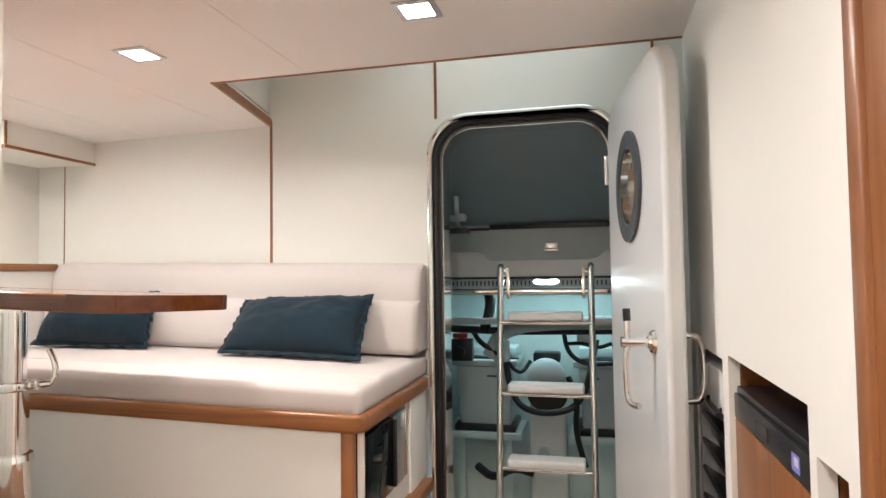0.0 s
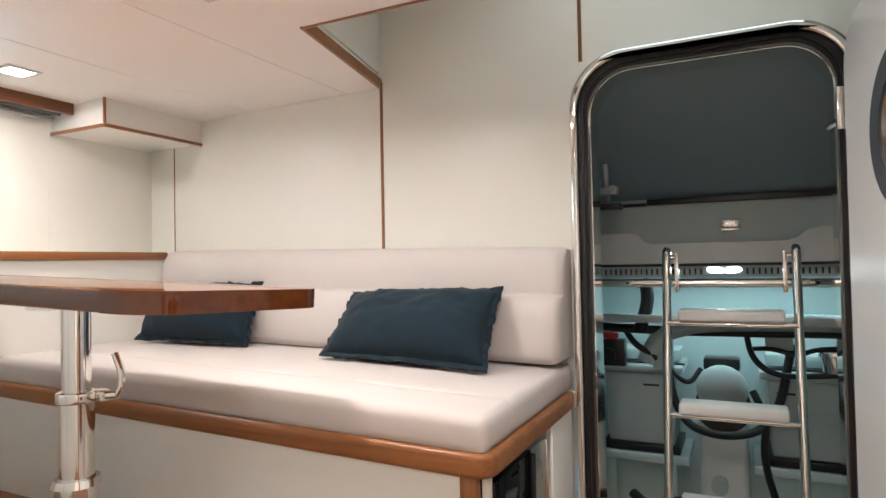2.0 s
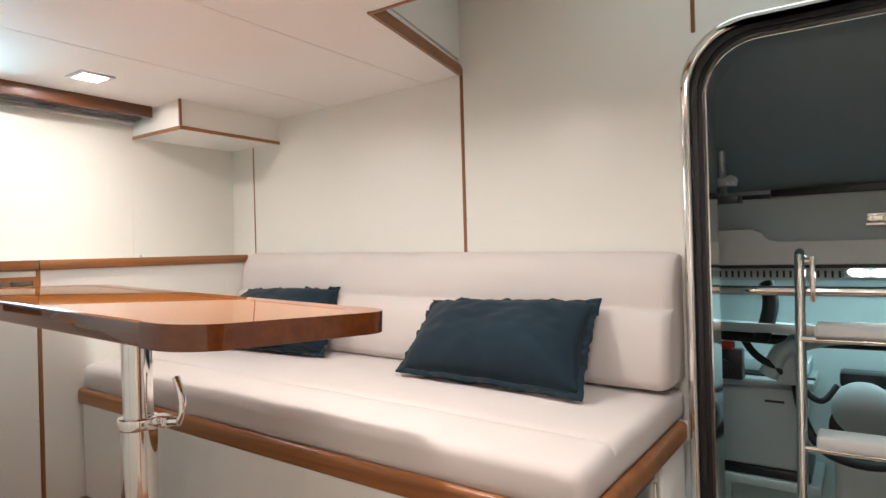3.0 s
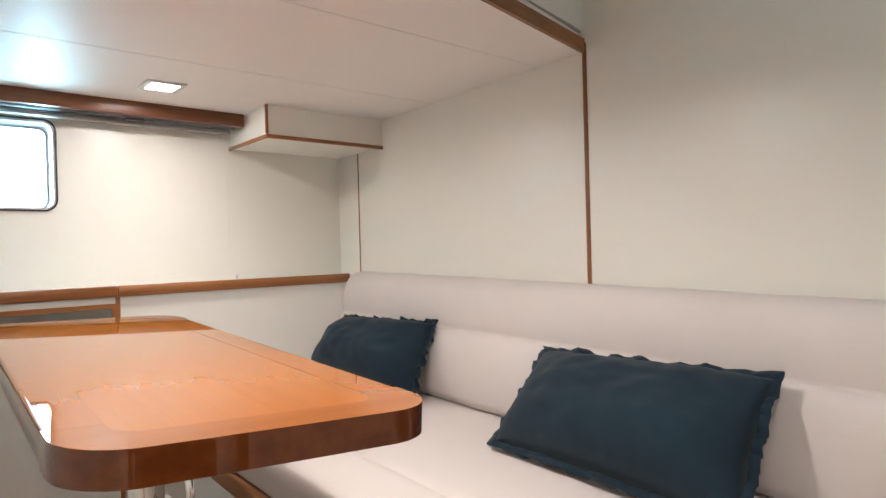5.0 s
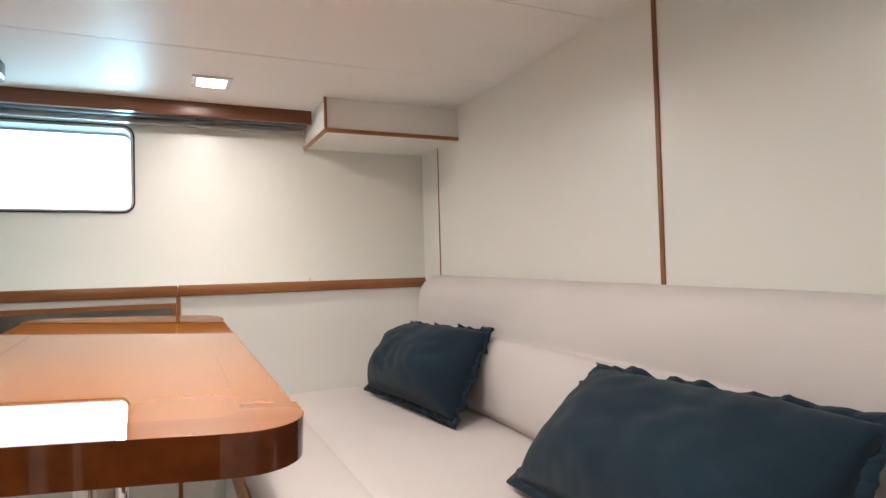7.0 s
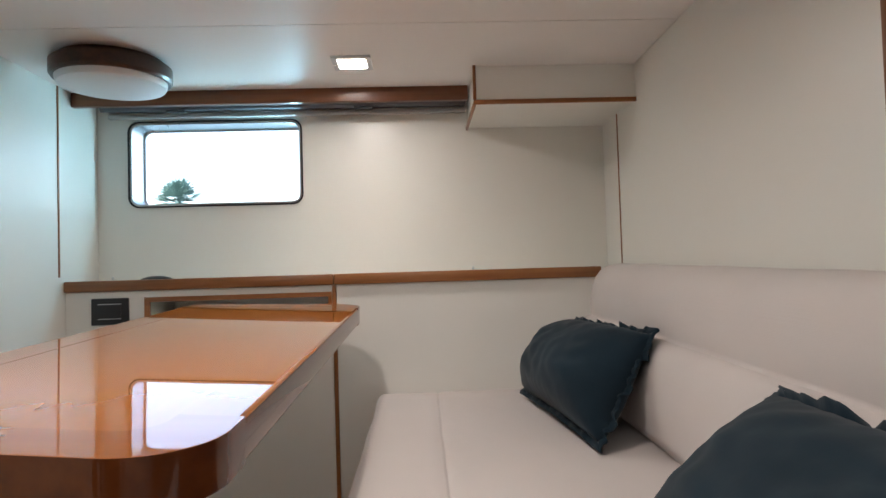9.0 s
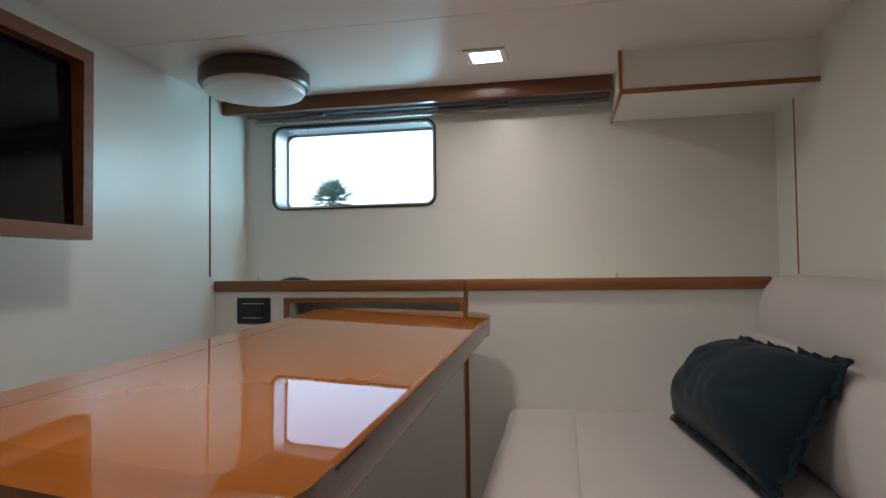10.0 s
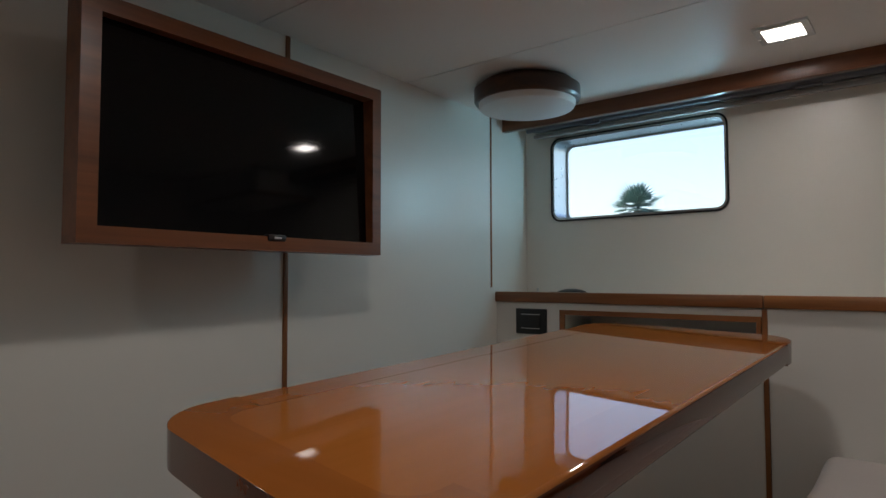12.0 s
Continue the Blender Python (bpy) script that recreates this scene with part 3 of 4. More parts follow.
part("edge_rail", moved(raked(seat_rail()), bi), M_TRIM, base, "rounded varnished teak rail")
part("front_panel", moved(block(XP + 0.001, -1.136, 1.898, 1.916, DECK, 0.838), bi), M_WHITE, base)
part("lower_front_panel", moved(block(-1.139, -1.100, 1.917, 1.932, 0.0, 0.5), bi), M_WHITE, base)
part("corner_post", moved(block(-1.135, -1.098, 1.892, 1.922, 0.0, 0.806, 0.003), bi), M_TRIMZ, base, "teak corner post")
part("end_panel", moved(slab([(1.924, 0.0), (2.570, 0.0), (2.570, 0.806), (1.924, 0.806)], [rect(1.936, 2.335, 0.545, 0.799)], XE - 0.036, XE - 0.018, "yzx"), bi), M_WHITE, base)
part("end_stile", moved(block(XE - 0.017, XE - 0.008, 2.36, 2.570, 0.0, 0.803, 0.002), bi), M_WHITE, base)
part("seat_board", moved(raked(block(XP + 0.001, XE - 0.035, 1.92, B - 0.006, 0.845, 0.862)), bi), M_WHITE, base)
part("lower_rail", moved(joined(block(XE - 0.03, XE + 0.03, 1.955, 2.55, 0.430, 0.476, 0.014, 3)), bi), M_TRIMY, base, "rounded teak ledge rail")
for z0, yy in ((0.800, 2.573), (0.428, 2.551)):
    part("rail_cap", moved(block(XE - 0.030, XE + 0.002, yy, yy + 0.011, z0, z0 + 0.055, 0.005), bi), M_GEL, base, "white plastic rail end")

oven = thing("microwave_oven", "built-in black microwave with a silver control side", "microwave oven", at=(XE - 0.2, 2.135, 0.57))
oi_ = Matrix.Translation((-XE + 0.2, -2.15, -0.603))
part("cabinet", moved(block(XE - 0.36, XE - 0.040, 1.955, 2.345, 0.580, 0.822), oi_), M_BLACK, oven)
part("door", moved(block(XE - 0.039, XE - 0.014, 1.956, 2.205, 0.582, 0.816, 0.003), oi_), M_SCREEN, oven, "black glass oven door")
part("control_panel", moved(block(XE - 0.039, XE - 0.016, 2.212, 2.344, 0.582, 0.816, 0.003), oi_), M_ALU, oven, "silver control panel")
part("handle", moved(block(XE - 0.016, XE - 0.004, 2.196, 2.214, 0.590, 0.808, 0.004), oi_), M_BLACK, oven, "black bar handle")
part("trim_bar", moved(block(XE - 0.018, XE - 0.008, 2.322, 2.334, 0.59, 0.81, 0.002), oi_), M_CHROME, oven)

tagged(part("seat_cushion", raked(soft_block(XP + 0.004, XE - 0.016, 1.894, B - 0.012, 0.864, 0.948, 0.024, 0.008, 0.0022, seam=2.07)), M_CLOTH), "thick oatmeal cloth seat cushion on the dinette base", "cushion")


def back_cushion(lo, hi):
    """Side profile swept along x: a wedge below, a slimmer roll above, a crease between."""
    prof = [(B - 0.006, SEAT + 0.002)]
    prof += [(2.488, SEAT + 0.002), (2.478, 0.985), (2.474, 1.03), (2.480, 1.10), (2.492, 1.140), (2.506, 1.157), (2.522, 1.163), (2.530, 1.161),
             (2.527, 1.171), (2.527, 1.20), (2.532, 1.24), (2.543, 1.272), (2.562, 1.296), (2.586, 1.308), (2.620, 1.312), (B - 0.006, 1.306)]
    xs = [lo, lo + 0.004, lo + 0.012, lo + 0.025] + [lo + 0.025 + (hi - lo - 0.05) * k / 60 for k in range(1, 60)] + [hi - 0.025, hi - 0.012, hi - 0.004, hi]
    cy, cz = 2.57, 1.14
    bm = bmesh.new()
    rings = []
    for x in xs:
        e = min(x - lo, hi - x)
        k = 1 - 0.16 * max(0, 1 - e / 0.025) ** 2
        ring = []
        for y, z in prof:
            yy = B - 0.006 - (B - 0.006 - y) * k
            zz = cz + (z - cz) * (1 - (1 - k) * 0.35)
            d = 0.0022 * noise.noise(Vector((x * 6, y * 6, z * 6))) if e > 0.03 else 0
            ring.append(bm.verts.new((x, yy + d, zz + d)))
        rings.append(ring)
    m = len(prof)
    for ra, rb in zip(rings, rings[1:]):
        for k in range(m):
            bm.faces.new((ra[k], ra[(k + 1) % m], rb[(k + 1) % m], rb[k]))
    bm.faces.new(rings[0])
    bm.faces.new(rings[-1])
    finish(bm)
    for f in bm.faces:
        f.smooth = len(f.verts) == 4
    return bm


tagged(part("backrest_cushion", raked(back_cushion(XP + 0.006, -1.078), 0.018), M_CLOTH), "long oatmeal cloth backrest with a sewn crease", "cushion")


def pillow(name, label, bl, br, tl, tr, fat, seed):
    """A velvet pillow with a flat ruffled flange, stretched between its four corners; w is its front."""
    bl, br, tl, tr = (Vector(p) for p in (bl, br, tl, tr))
    c = (bl + br + tl + tr) / 4
    nrm = ((br - bl).cross(tl - bl)).normalized()
    if nrm.y > 0:
        nrm = -nrm
    N, K = 56, 30
    r = random.Random(seed)
    ph = [r.uniform(0, 6) for _ in range(6)]

    def at(u, v):
        return bl.lerp(br, u).lerp(tl.lerp(tr, u), v)
    lo, hi_u, lo_v, hi_v = 0.026, 0.976, 0.050, 0.950
    body = bmesh.new()
    for sgn in (1, -1):
        grid = []
        for j in range(K + 1):
            row = []
            for i in range(N + 1):
                a, b = 2 * i / N - 1, 2 * j / K - 1
                # sides draw in between the corners
                ua = a * (1 - 0.045 * (1 - b * b))
                vb = b * (1 - 0.05 * (1 - a * a))
                p = at(lo + (hi_u - lo) * (ua + 1) / 2, lo_v + (hi_v - lo_v) * (vb + 1) / 2)
                h = fat * (max(0, 1 - abs(a) ** 3.2) ** 0.52) * (max(0, 1 - abs(b) ** 2.3) ** 0.52)
                h *= 1.06 - 0.16 * (b + 0.2) + 0.10 * noise.noise(Vector((a * 1.7 + seed, b * 1.7, 0)))
                pull = (abs(a) ** 3) * (abs(b) ** 3)
                h += 0.006 * noise.noise(Vector((a * 5 + seed, b * 4, 3))) * (1 - pull) * (1 - max(abs(a), abs(b)) ** 6)
                # gathers run in from the long seams
                edge = abs(b) ** 5 * (1 - abs(b) ** 30)
                h += edge * 0.007 * (noise.noise(Vector((a * 11 + seed, b * 1.2, 7))) + 0.5 * noise.noise(Vector((a * 24, b * 2, seed))))
                row.append(body.verts.new(p + nrm * h * (1 if sgn > 0 else -0.45)))
            grid.append(row)
        for j in range(K):
            for i in range(N):
                body.faces.new((grid[j][i], grid[j][i + 1], grid[j + 1][i + 1], grid[j + 1][i]))
    bmesh.ops.remove_doubles(body, verts=body.verts, dist=0.0005)
    bmesh.ops.recalc_face_normals(body, faces=body.faces)
    for f in body.faces:
        f.smooth = True
    flange = bmesh.new()
    loop = []
    steps = 70
    for side in range(4):
        for k in range(steps):
            f = k / steps
            a, b = ((2 * f - 1, -1), (1, 2 * f - 1), (1 - 2 * f, 1), (-1, 1 - 2 * f))[side]
            loop.append((a, b, side, f))
    rings = []
    for depth, thick in ((0.88, 0.0015), (1.0, 0.0024), (1.0, -0.0024), (0.88, -0.0015)):
        ring = []
        for a, b, side, f in loop:
            ua, vb = a * (1 - 0.03 * (1 - b * b)), b * (1 - 0.045 * (1 - a * a))
            s = depth
            q = at(0.5 + ua * 0.5 * (s if abs(a) == 1 else 1 - (1 - s) * abs(a)), 0.5 + vb * 0.5 * (s if abs(b) == 1 else 1 - (1 - s) * abs(b)))
            wob = (0.0034 * math.sin(f * 23 + ph[side]) + 0.0026 * math.sin(f * 47 + ph[(side + 1) % 6]) + 0.0015 * math.sin(f * 83 + ph[(side + 2) % 6])) * (depth - 0.86) / 0.14
            pleat = 0.006 * noise.noise(Vector((f * 17 + seed, side * 3.7, 1))) + 0.004 * noise.noise(Vector((f * 34, side * 2.1, seed)))
            wob = (wob + pleat * (depth - 0.86) / 0.14) * (0.8, 1.2, 1.3, 0.9)[side]
            wob *= min(1, 6 * f, 6 * (1 - f)) + 0.25
            ring.append(flange.verts.new(q + nrm * (wob + thick)))
        rings.append(ring)
    m = len(loop)
    for q in range(4):
        ra, rb = rings[q], rings[(q + 1) % 4]
        for k in range(m):
            flange.faces.new((ra[k], ra[(k + 1) % m], rb[(k + 1) % m], rb[k]))
    bmesh.ops.recalc_face_normals(flange, faces=flange.faces)
    for f in flange.faces:
        f.smooth = True
    t = thing(name, label, "pillow", "pillows on the dinette", at=tuple(c))
    inv = Matrix.Translation(-c)
    part("stuffed_body", moved(body, inv), M_VELVET, t)
    part("flange", moved(flange, inv), M_VELVET, t, "ruffled velvet flange")
    return t


pillow("throw_pillow", "slate blue velvet pillow with flanged edge, beside the hatch", (-1.800, 2.287, 0.968), (-1.228, 2.286, 0.950), (-1.822, 2.512, 1.158), (-1.244, 2.474, 1.178), 0.088, 3)
pillow("throw_pillow", "slate blue velvet pillow tilted against the backrest", (-2.668, 2.290, 0.984), (-2.170, 2.362, 0.970), (-2.670, 2.452, 1.186), (-2.224, 2.505, 1.195), 0.108, 8)


# ---- table ----
table = thing("dinette_table", "glossy varnished teak table on a chrome pedestal", "table", at=(-2.03, 1.628, DECK))
ti = Matrix.Translation((2.03, -1.628, -DECK))
TX0, TX1, TY0, TY1 = -2.645, -1.476, 1.430, 1.874
TH = 0.043
# the top leans a little, higher at the window end and the partition side
lean = ti @ Matrix.Translation((-2.03, 1.63, TOP + 0.006)) @ Matrix.Rotation(radians(2.0), 4, "Y") @ Matrix.Rotation(radians(-1.7), 4, "X") @ Matrix.Translation((2.03, -1.63, -TOP))
outline = round_rect(TX0, TX1, TY0, TY1, 0.080, 10)
inner = round_rect(TX0 + 0.062, TX1 - 0.062, TY0 + 0.062, TY1 - 0.062, 0.036, 8)


def rim_piece(side):
    """A piece of the table's rim; ends take the corners."""
    cut = 0.115
    def keep(p):
        return {"near": p[0] > TX1 - cut, "far": p[0] < TX0 + cut}[side]
    o = [p for p in outline if keep(p)]
    n_ = [p for p in inner if keep(p)]
    xe = TX1 - cut if side == "near" else TX0 + cut
    o.sort(key=lambda p: math.atan2(p[1] - (TY0 + TY1) / 2, (p[0] - xe) * (1 if side == "near" else -1) + 0.001))
    n_.sort(key=lambda p: math.atan2(p[1] - (TY0 + TY1) / 2, (p[0] - xe) * (1 if side == "near" else -1) + 0.001))
    poly = [(xe, TY0)] + o + [(xe, TY1), (xe, TY1 - 0.062)] + n_[::-1] + [(xe, TY0 + 0.062)]
    return slab(poly, [], TOP - TH, TOP, smooth=40)


def skewed(bm):
    """Slants the free end to fit its outline in the camera's view."""
    for v in bm.verts:
        v.co.x += (v.co.x - TX0) / (TX1 - TX0) * 0.15 * (v.co.y - 1.66)
    return bm


def eased(bm, r=0.006):
    """Round the outer top and bottom arrises."""
    es = [e for e in bm.edges if len(e.link_faces) == 2 and e.calc_face_angle(0) > 1.2 and abs(e.verts[0].co.z - e.verts[1].co.z) < 1e-6
          and all(min(abs(v.co.y - TY0), abs(v.co.y - TY1), abs(v.co.x - TX0), abs(v.co.x - TX1)) < 0.03 and not (TX0 + 0.063 < v.co.x < TX1 - 0.063 and TY0 + 0.061 < v.co.y < TY1 - 0.061) for v in e.verts)]
    bmesh.ops.bevel(bm, geom=es, offset=r, segments=3, profile=0.5, affect="EDGES", clamp_overlap=True)
    finish(bm, 40)
    for f in bm.faces:
        if abs(f.normal.z) > 0.999:
            for e in f.edges:
                e.smooth = False
    return bm



def side_shaded(ob):
    """The steep faces of a rim piece take the darker side-shade varnish."""
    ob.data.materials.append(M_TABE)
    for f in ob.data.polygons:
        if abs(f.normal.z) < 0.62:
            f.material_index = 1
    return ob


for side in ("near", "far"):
    side_shaded(part("rim_end", moved(skewed(eased(rim_piece(side))), lean), M_TABY, table))
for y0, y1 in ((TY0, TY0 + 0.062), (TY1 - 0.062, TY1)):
    side_shaded(part("rim_side", moved(skewed(eased(block(TX0 + 0.115, TX1 - 0.115, y0, y1, TOP - TH, TOP))), lean), M_TABB, table))
wid = (TY1 - TY0 - 0.124) / 5
for k in range(5):
    y0 = TY0 + 0.062 + wid * k
    if k in (0, 4):
        flip = k == 4
        base_pts = [p for p in inner if (p[1] >= TY1 - 0.062 - wid - 1e-6 if flip else p[1] <= TY0 + 0.062 + wid + 1e-6)]
        edge = y0 if flip else y0 + wid
        base_pts.sort(key=lambda p: math.atan2((p[1] - edge) * (1 if flip else -1), p[0] - (TX0 + TX1) / 2))
        poly = [(TX1 - 0.062, edge)] + base_pts + [(TX0 + 0.062, edge)]
        bm = slab(poly, [], TOP - TH + 0.004, TOP - 0.0003)
    else:
        bm = block(TX0 + 0.062, TX1 - 0.062, y0, y0 + wid, TOP - TH + 0.004, TOP - 0.0003)
    for f in bm.faces:
        f.smooth = False
    part("plank", moved(skewed(bm), lean), M_TABX, table)
PX, PY = -1.995, 1.628
ped = part("pedestal", moved(joined(rod((PX, PY, TOP - TH - 0.012), (PX, PY, TOP - TH - 0.001), 0.10, None, 32), rod((PX, PY, 0.94), (PX, PY, TOP - TH - 0.01), 0.031, None, 32)), ti), M_CHROME, table, "polished telescopic pedestal")
part("outer_tube", moved(rod((PX, PY, 0.76), (PX, PY, 0.955), 0.038, None, 32), ti), M_CHROME, ped)
part("base_sleeve", moved(joined(rod((PX, PY, DECK), (PX, PY, 0.76), 0.046, None, 32), rod((PX, PY, 0.755), (PX, PY, 0.772), 0.053, 0.048, 32), rod((PX, PY, DECK), (PX, PY, DECK + 0.012), 0.13, 0.12, 36)), ti), M_CHROME, ped)
part("clamp_collar", moved(joined(rod((PX, PY, 0.945), (PX, PY, 0.970), 0.043, None, 32, 0.003), block(PX + 0.015, PX + 0.058, PY + 0.020, PY + 0.050, 0.945, 0.970, 0.003)), ti), M_CHROME, ped, "chrome clamp collar")
part("clamp_lever", moved(joined(rod((PX + 0.045, PY + 0.035, 0.957), (PX + 0.085, PY + 0.045, 0.960), 0.010), tube([(PX + 0.080, PY + 0.044, 0.957), (PX + 0.094, PY + 0.048, 0.98), (PX + 0.090, PY + 0.048, 1.02), (PX + 0.072, PY + 0.046, 1.055)], 0.008, 10, 3)), ti), M_CHROME, ped, "curved chrome clamp lever")

stool = thing("step_stool", "low teak step stool standing on the deck under the table", "stool", at=(-2.325, 1.505, DECK))
part("stool_top", block(-0.185, 0.185, -0.195, 0.195, 0.082, 0.102, 0.004), M_TRIM, stool)
part("edging", block(-0.189, -0.1852, -0.195, 0.195, 0.080, 0.104, 0.001), M_TRIMY, stool)
for sx in (-1, 1):
    part("stool_side", block(sx * 0.165 - 0.009, sx * 0.165 + 0.009, -0.18, 0.18, 0.0, 0.0818, 0.002), M_TRIMZ, stool)


# ---- screen ----
tv = thing("wall_screen", "black flat screen in a teak frame on the partition", "television", at=(-1.834, 1.128, 1.598))
tv.rotation_euler = (0, 0, radians(1.6))
HW, HH = 0.308, 0.183
part("frame", slab(rect(-HW, HW, -HH, HH), [rect(-HW + 0.025, HW - 0.028, -HH + 0.026, HH - 0.026)], -0.012, 0.037, "xzy"), M_DARKW, tv, "plain teak picture frame")
part("screen", moved(block(-HW + 0.018, HW - 0.021, -0.020, 0.018, -HH + 0.018, HH - 0.018), Matrix.Rotation(radians(1.2), 4, "Z") @ Matrix.Rotation(radians(2.0), 4, "X")), M_SCREEN, tv, "black glass screen")
part("sensor", block(-0.052, -0.012, 0.023, 0.041, -HH + 0.018, -HH + 0.030, 0.003), M_BLACK, tv, "black sensor bump")
part("badge", block(-0.040, -0.024, 0.0412, 0.0420, -HH + 0.022, -HH + 0.025), M_BAR, tv)
part("bracket", joined(block(-0.10, 0.10, -0.043, -0.021, -0.10, 0.10), block(-0.03, 0.03, -0.140, -0.040, -0.03, 0.03), block(-0.08, 0.08, -0.1405, -0.132, -0.08, 0.08)), M_BLACK, tv, "black wall bracket")


# ---- lamps, blind, shelf things ----
def downlight(x, y):
    t = thing("downlight", "square recessed downlight with a metal bezel, lit", "ceiling light", "ceiling downlights", at=(x, y, C - camber(x)))
    part("bezel", slab(rect(-0.052, 0.052, -0.052, 0.052), [rect(-0.038, 0.038, -0.038, 0.038)], -0.006, -0.0005), M_ALU, t, "satin metal bezel")
    part("diffuser", slab(rect(-0.0375, 0.0375, -0.0375, 0.0375), [], -0.003, -0.0008), M_LIT, t, "glowing diffuser")
    return t


# includes the two unseen passage lamps
for lx, ly in LAMPS:
    downlight(lx, ly)

LCX, LCY = -2.616, 1.243
drum = thing("round_ceiling_lamp", "round ceiling lamp with dark wooden rim, unlit", "ceiling light", at=(LCX, LCY, C - camber(LCX) - 0.013))
prof = [(0.108, 0.0125), (0.126, 0.0125), (0.128, 0.001), (0.144, -0.002), (0.144, -0.033), (0.139, -0.040), (0.132, -0.040), (0.132, -0.002), (0.112, 0.000)]


def lathe(prof, n=48, closed=True):
    bm = bmesh.new()
    rings = [[bm.verts.new((r * math.cos(2 * math.pi * k / n), r * math.sin(2 * math.pi * k / n), z)) for k in range(n)] for r, z in prof]
    pairs = list(zip(rings, rings[1:])) + ([(rings[-1], rings[0])] if closed else [])
    for ra, rb in pairs:
        for k in range(n):
            bm.faces.new((ra[k], ra[(k + 1) % n], rb[(k + 1) % n], rb[k]))
    if not closed:
        bm.faces.new(rings[0])
        bm.faces.new(rings[-1])
    return finish(bm, 35)


part("rim", lathe(prof), M_WENGE, drum, "dark stained wooden rim")
part("shade", lathe([(0.131, -0.004), (0.131, -0.047), (0.127, -0.055), (0.10, -0.062), (0.05, -0.066), (0.005, -0.067)], closed=False), M_DIFF, drum, "white frosted shade")

structure("pelmet", block(-2.888, -2.868, YT + 0.001, 2.190, 1.846, C - 0.001, 0.002), M_DARKY, "teak pelmet over the window")
blind = thing("roller_blind", "grey fabric roller blind rolled up under the pelmet", "blind", at=(-2.960, 1.612, 1.868))
part("cassette", block(-0.050, 0.040, -0.575, 0.577, -0.008, 0.012, 0.004), M_BLIND, blind)
part("fabric_roll", rod((0.004, -0.575, -0.006), (0.004, 0.577, -0.006), 0.011, None, 14), M_BLIND, blind)
part("bottom_bar", block(-0.046, -0.026, -0.57, 0.577, -0.030, -0.018, 0.003), M_HEM, blind, "pale grey hem bar")
for yy in (-0.34, 0.25):
    part("catch", block(-0.004, 0.014, yy - 0.03, yy + 0.03, -0.023, -0.015, 0.003), M_BLIND, blind)

mouse = thing("computer_mouse", "small black computer mouse lying on the side shelf", "computer mouse", at=(-2.880, 1.235, 1.316))
part("shell", ball((0, 0, 0.0), 0.045, 0.62, 1.15, 0.36), M_BLACK, mouse)
part("cable", tube([(0.0, -0.05, 0.004), (-0.03, -0.10, 0.003), (-0.09, -0.12, 0.003)], 0.0018, 6, 3), M_BLACK, mouse)
for yy in (1.050, 2.200):
    p_ = thing("blind_stud", "small metal blind stud on the side shelf", "stud", "studs along the shelf", at=(-2.992, yy, 1.316))
    part("pin", joined(rod((0, 0, 0), (0, 0, 0.010), 0.003), ball((0, 0, 0.012), 0.0042)), M_ALU, p_)

socket = thing("double_switch", "square black switch plate on the low side panel", "switch", at=(XP, 1.1235, 1.2315))
part("plate", block(0.0005, 0.009, -0.054, 0.054, -0.039, 0.039, 0.003), M_BLACK, socket)
part("rocker", block(0.0092, 0.013, -0.033, 0.033, -0.020, 0.020, 0.002), M_BLACK, socket)
for zz in (-0.022, 0.021):
    part("chrome_line", block(0.0092, 0.0115, -0.033, 0.033, zz, zz + 0.0016), M_ALU, socket)

for yy, ww in ((1.335, 0.14), (1.560, 0.17)):
    r_ = thing("network_router", "small black router with lit indicator in the locker bay", "router", "boxes in the locker bay", at=(-2.925, yy, 1.1565))
    part("case", block(-0.06, 0.06, -ww / 2, ww / 2, 0.0, 0.045, 0.004), M_BLACK, r_)
    part("indicator", block(0.0602, 0.0615, -ww / 2 + 0.012, -ww / 2 + 0.017, 0.018, 0.023), M_GREEN, r_, "green indicator")
    part("maker_bar", block(0.0602, 0.0606, -0.015, 0.015, 0.028, 0.032), M_BAR, r_)


# ---- appliance bays, units shrunk towards the eye to fit the view ----
XQ, VIEW_SCALE = -0.055, 0.734
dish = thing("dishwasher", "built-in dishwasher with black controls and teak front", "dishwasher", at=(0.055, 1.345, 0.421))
dish.scale = (VIEW_SCALE,) * 3
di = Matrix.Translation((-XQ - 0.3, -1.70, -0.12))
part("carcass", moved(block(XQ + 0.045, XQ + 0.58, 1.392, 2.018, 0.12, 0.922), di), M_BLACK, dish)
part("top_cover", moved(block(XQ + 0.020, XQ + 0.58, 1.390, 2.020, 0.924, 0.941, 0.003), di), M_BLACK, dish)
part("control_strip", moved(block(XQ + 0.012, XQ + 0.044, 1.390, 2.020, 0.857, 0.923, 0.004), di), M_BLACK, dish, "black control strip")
# Raised plate, coloured dark as the shade of a recess.
part("grip_recess_shade", moved(block(XQ + 0.0095, XQ + 0.0118, 1.69, 1.79, 0.872, 0.905), di), M_MATTE, dish)
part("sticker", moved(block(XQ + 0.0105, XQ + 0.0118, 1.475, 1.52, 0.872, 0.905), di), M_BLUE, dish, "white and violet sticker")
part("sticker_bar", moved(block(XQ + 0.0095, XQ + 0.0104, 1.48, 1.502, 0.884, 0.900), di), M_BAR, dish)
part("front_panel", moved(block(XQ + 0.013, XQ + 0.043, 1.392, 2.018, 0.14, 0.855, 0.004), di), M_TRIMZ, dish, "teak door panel")

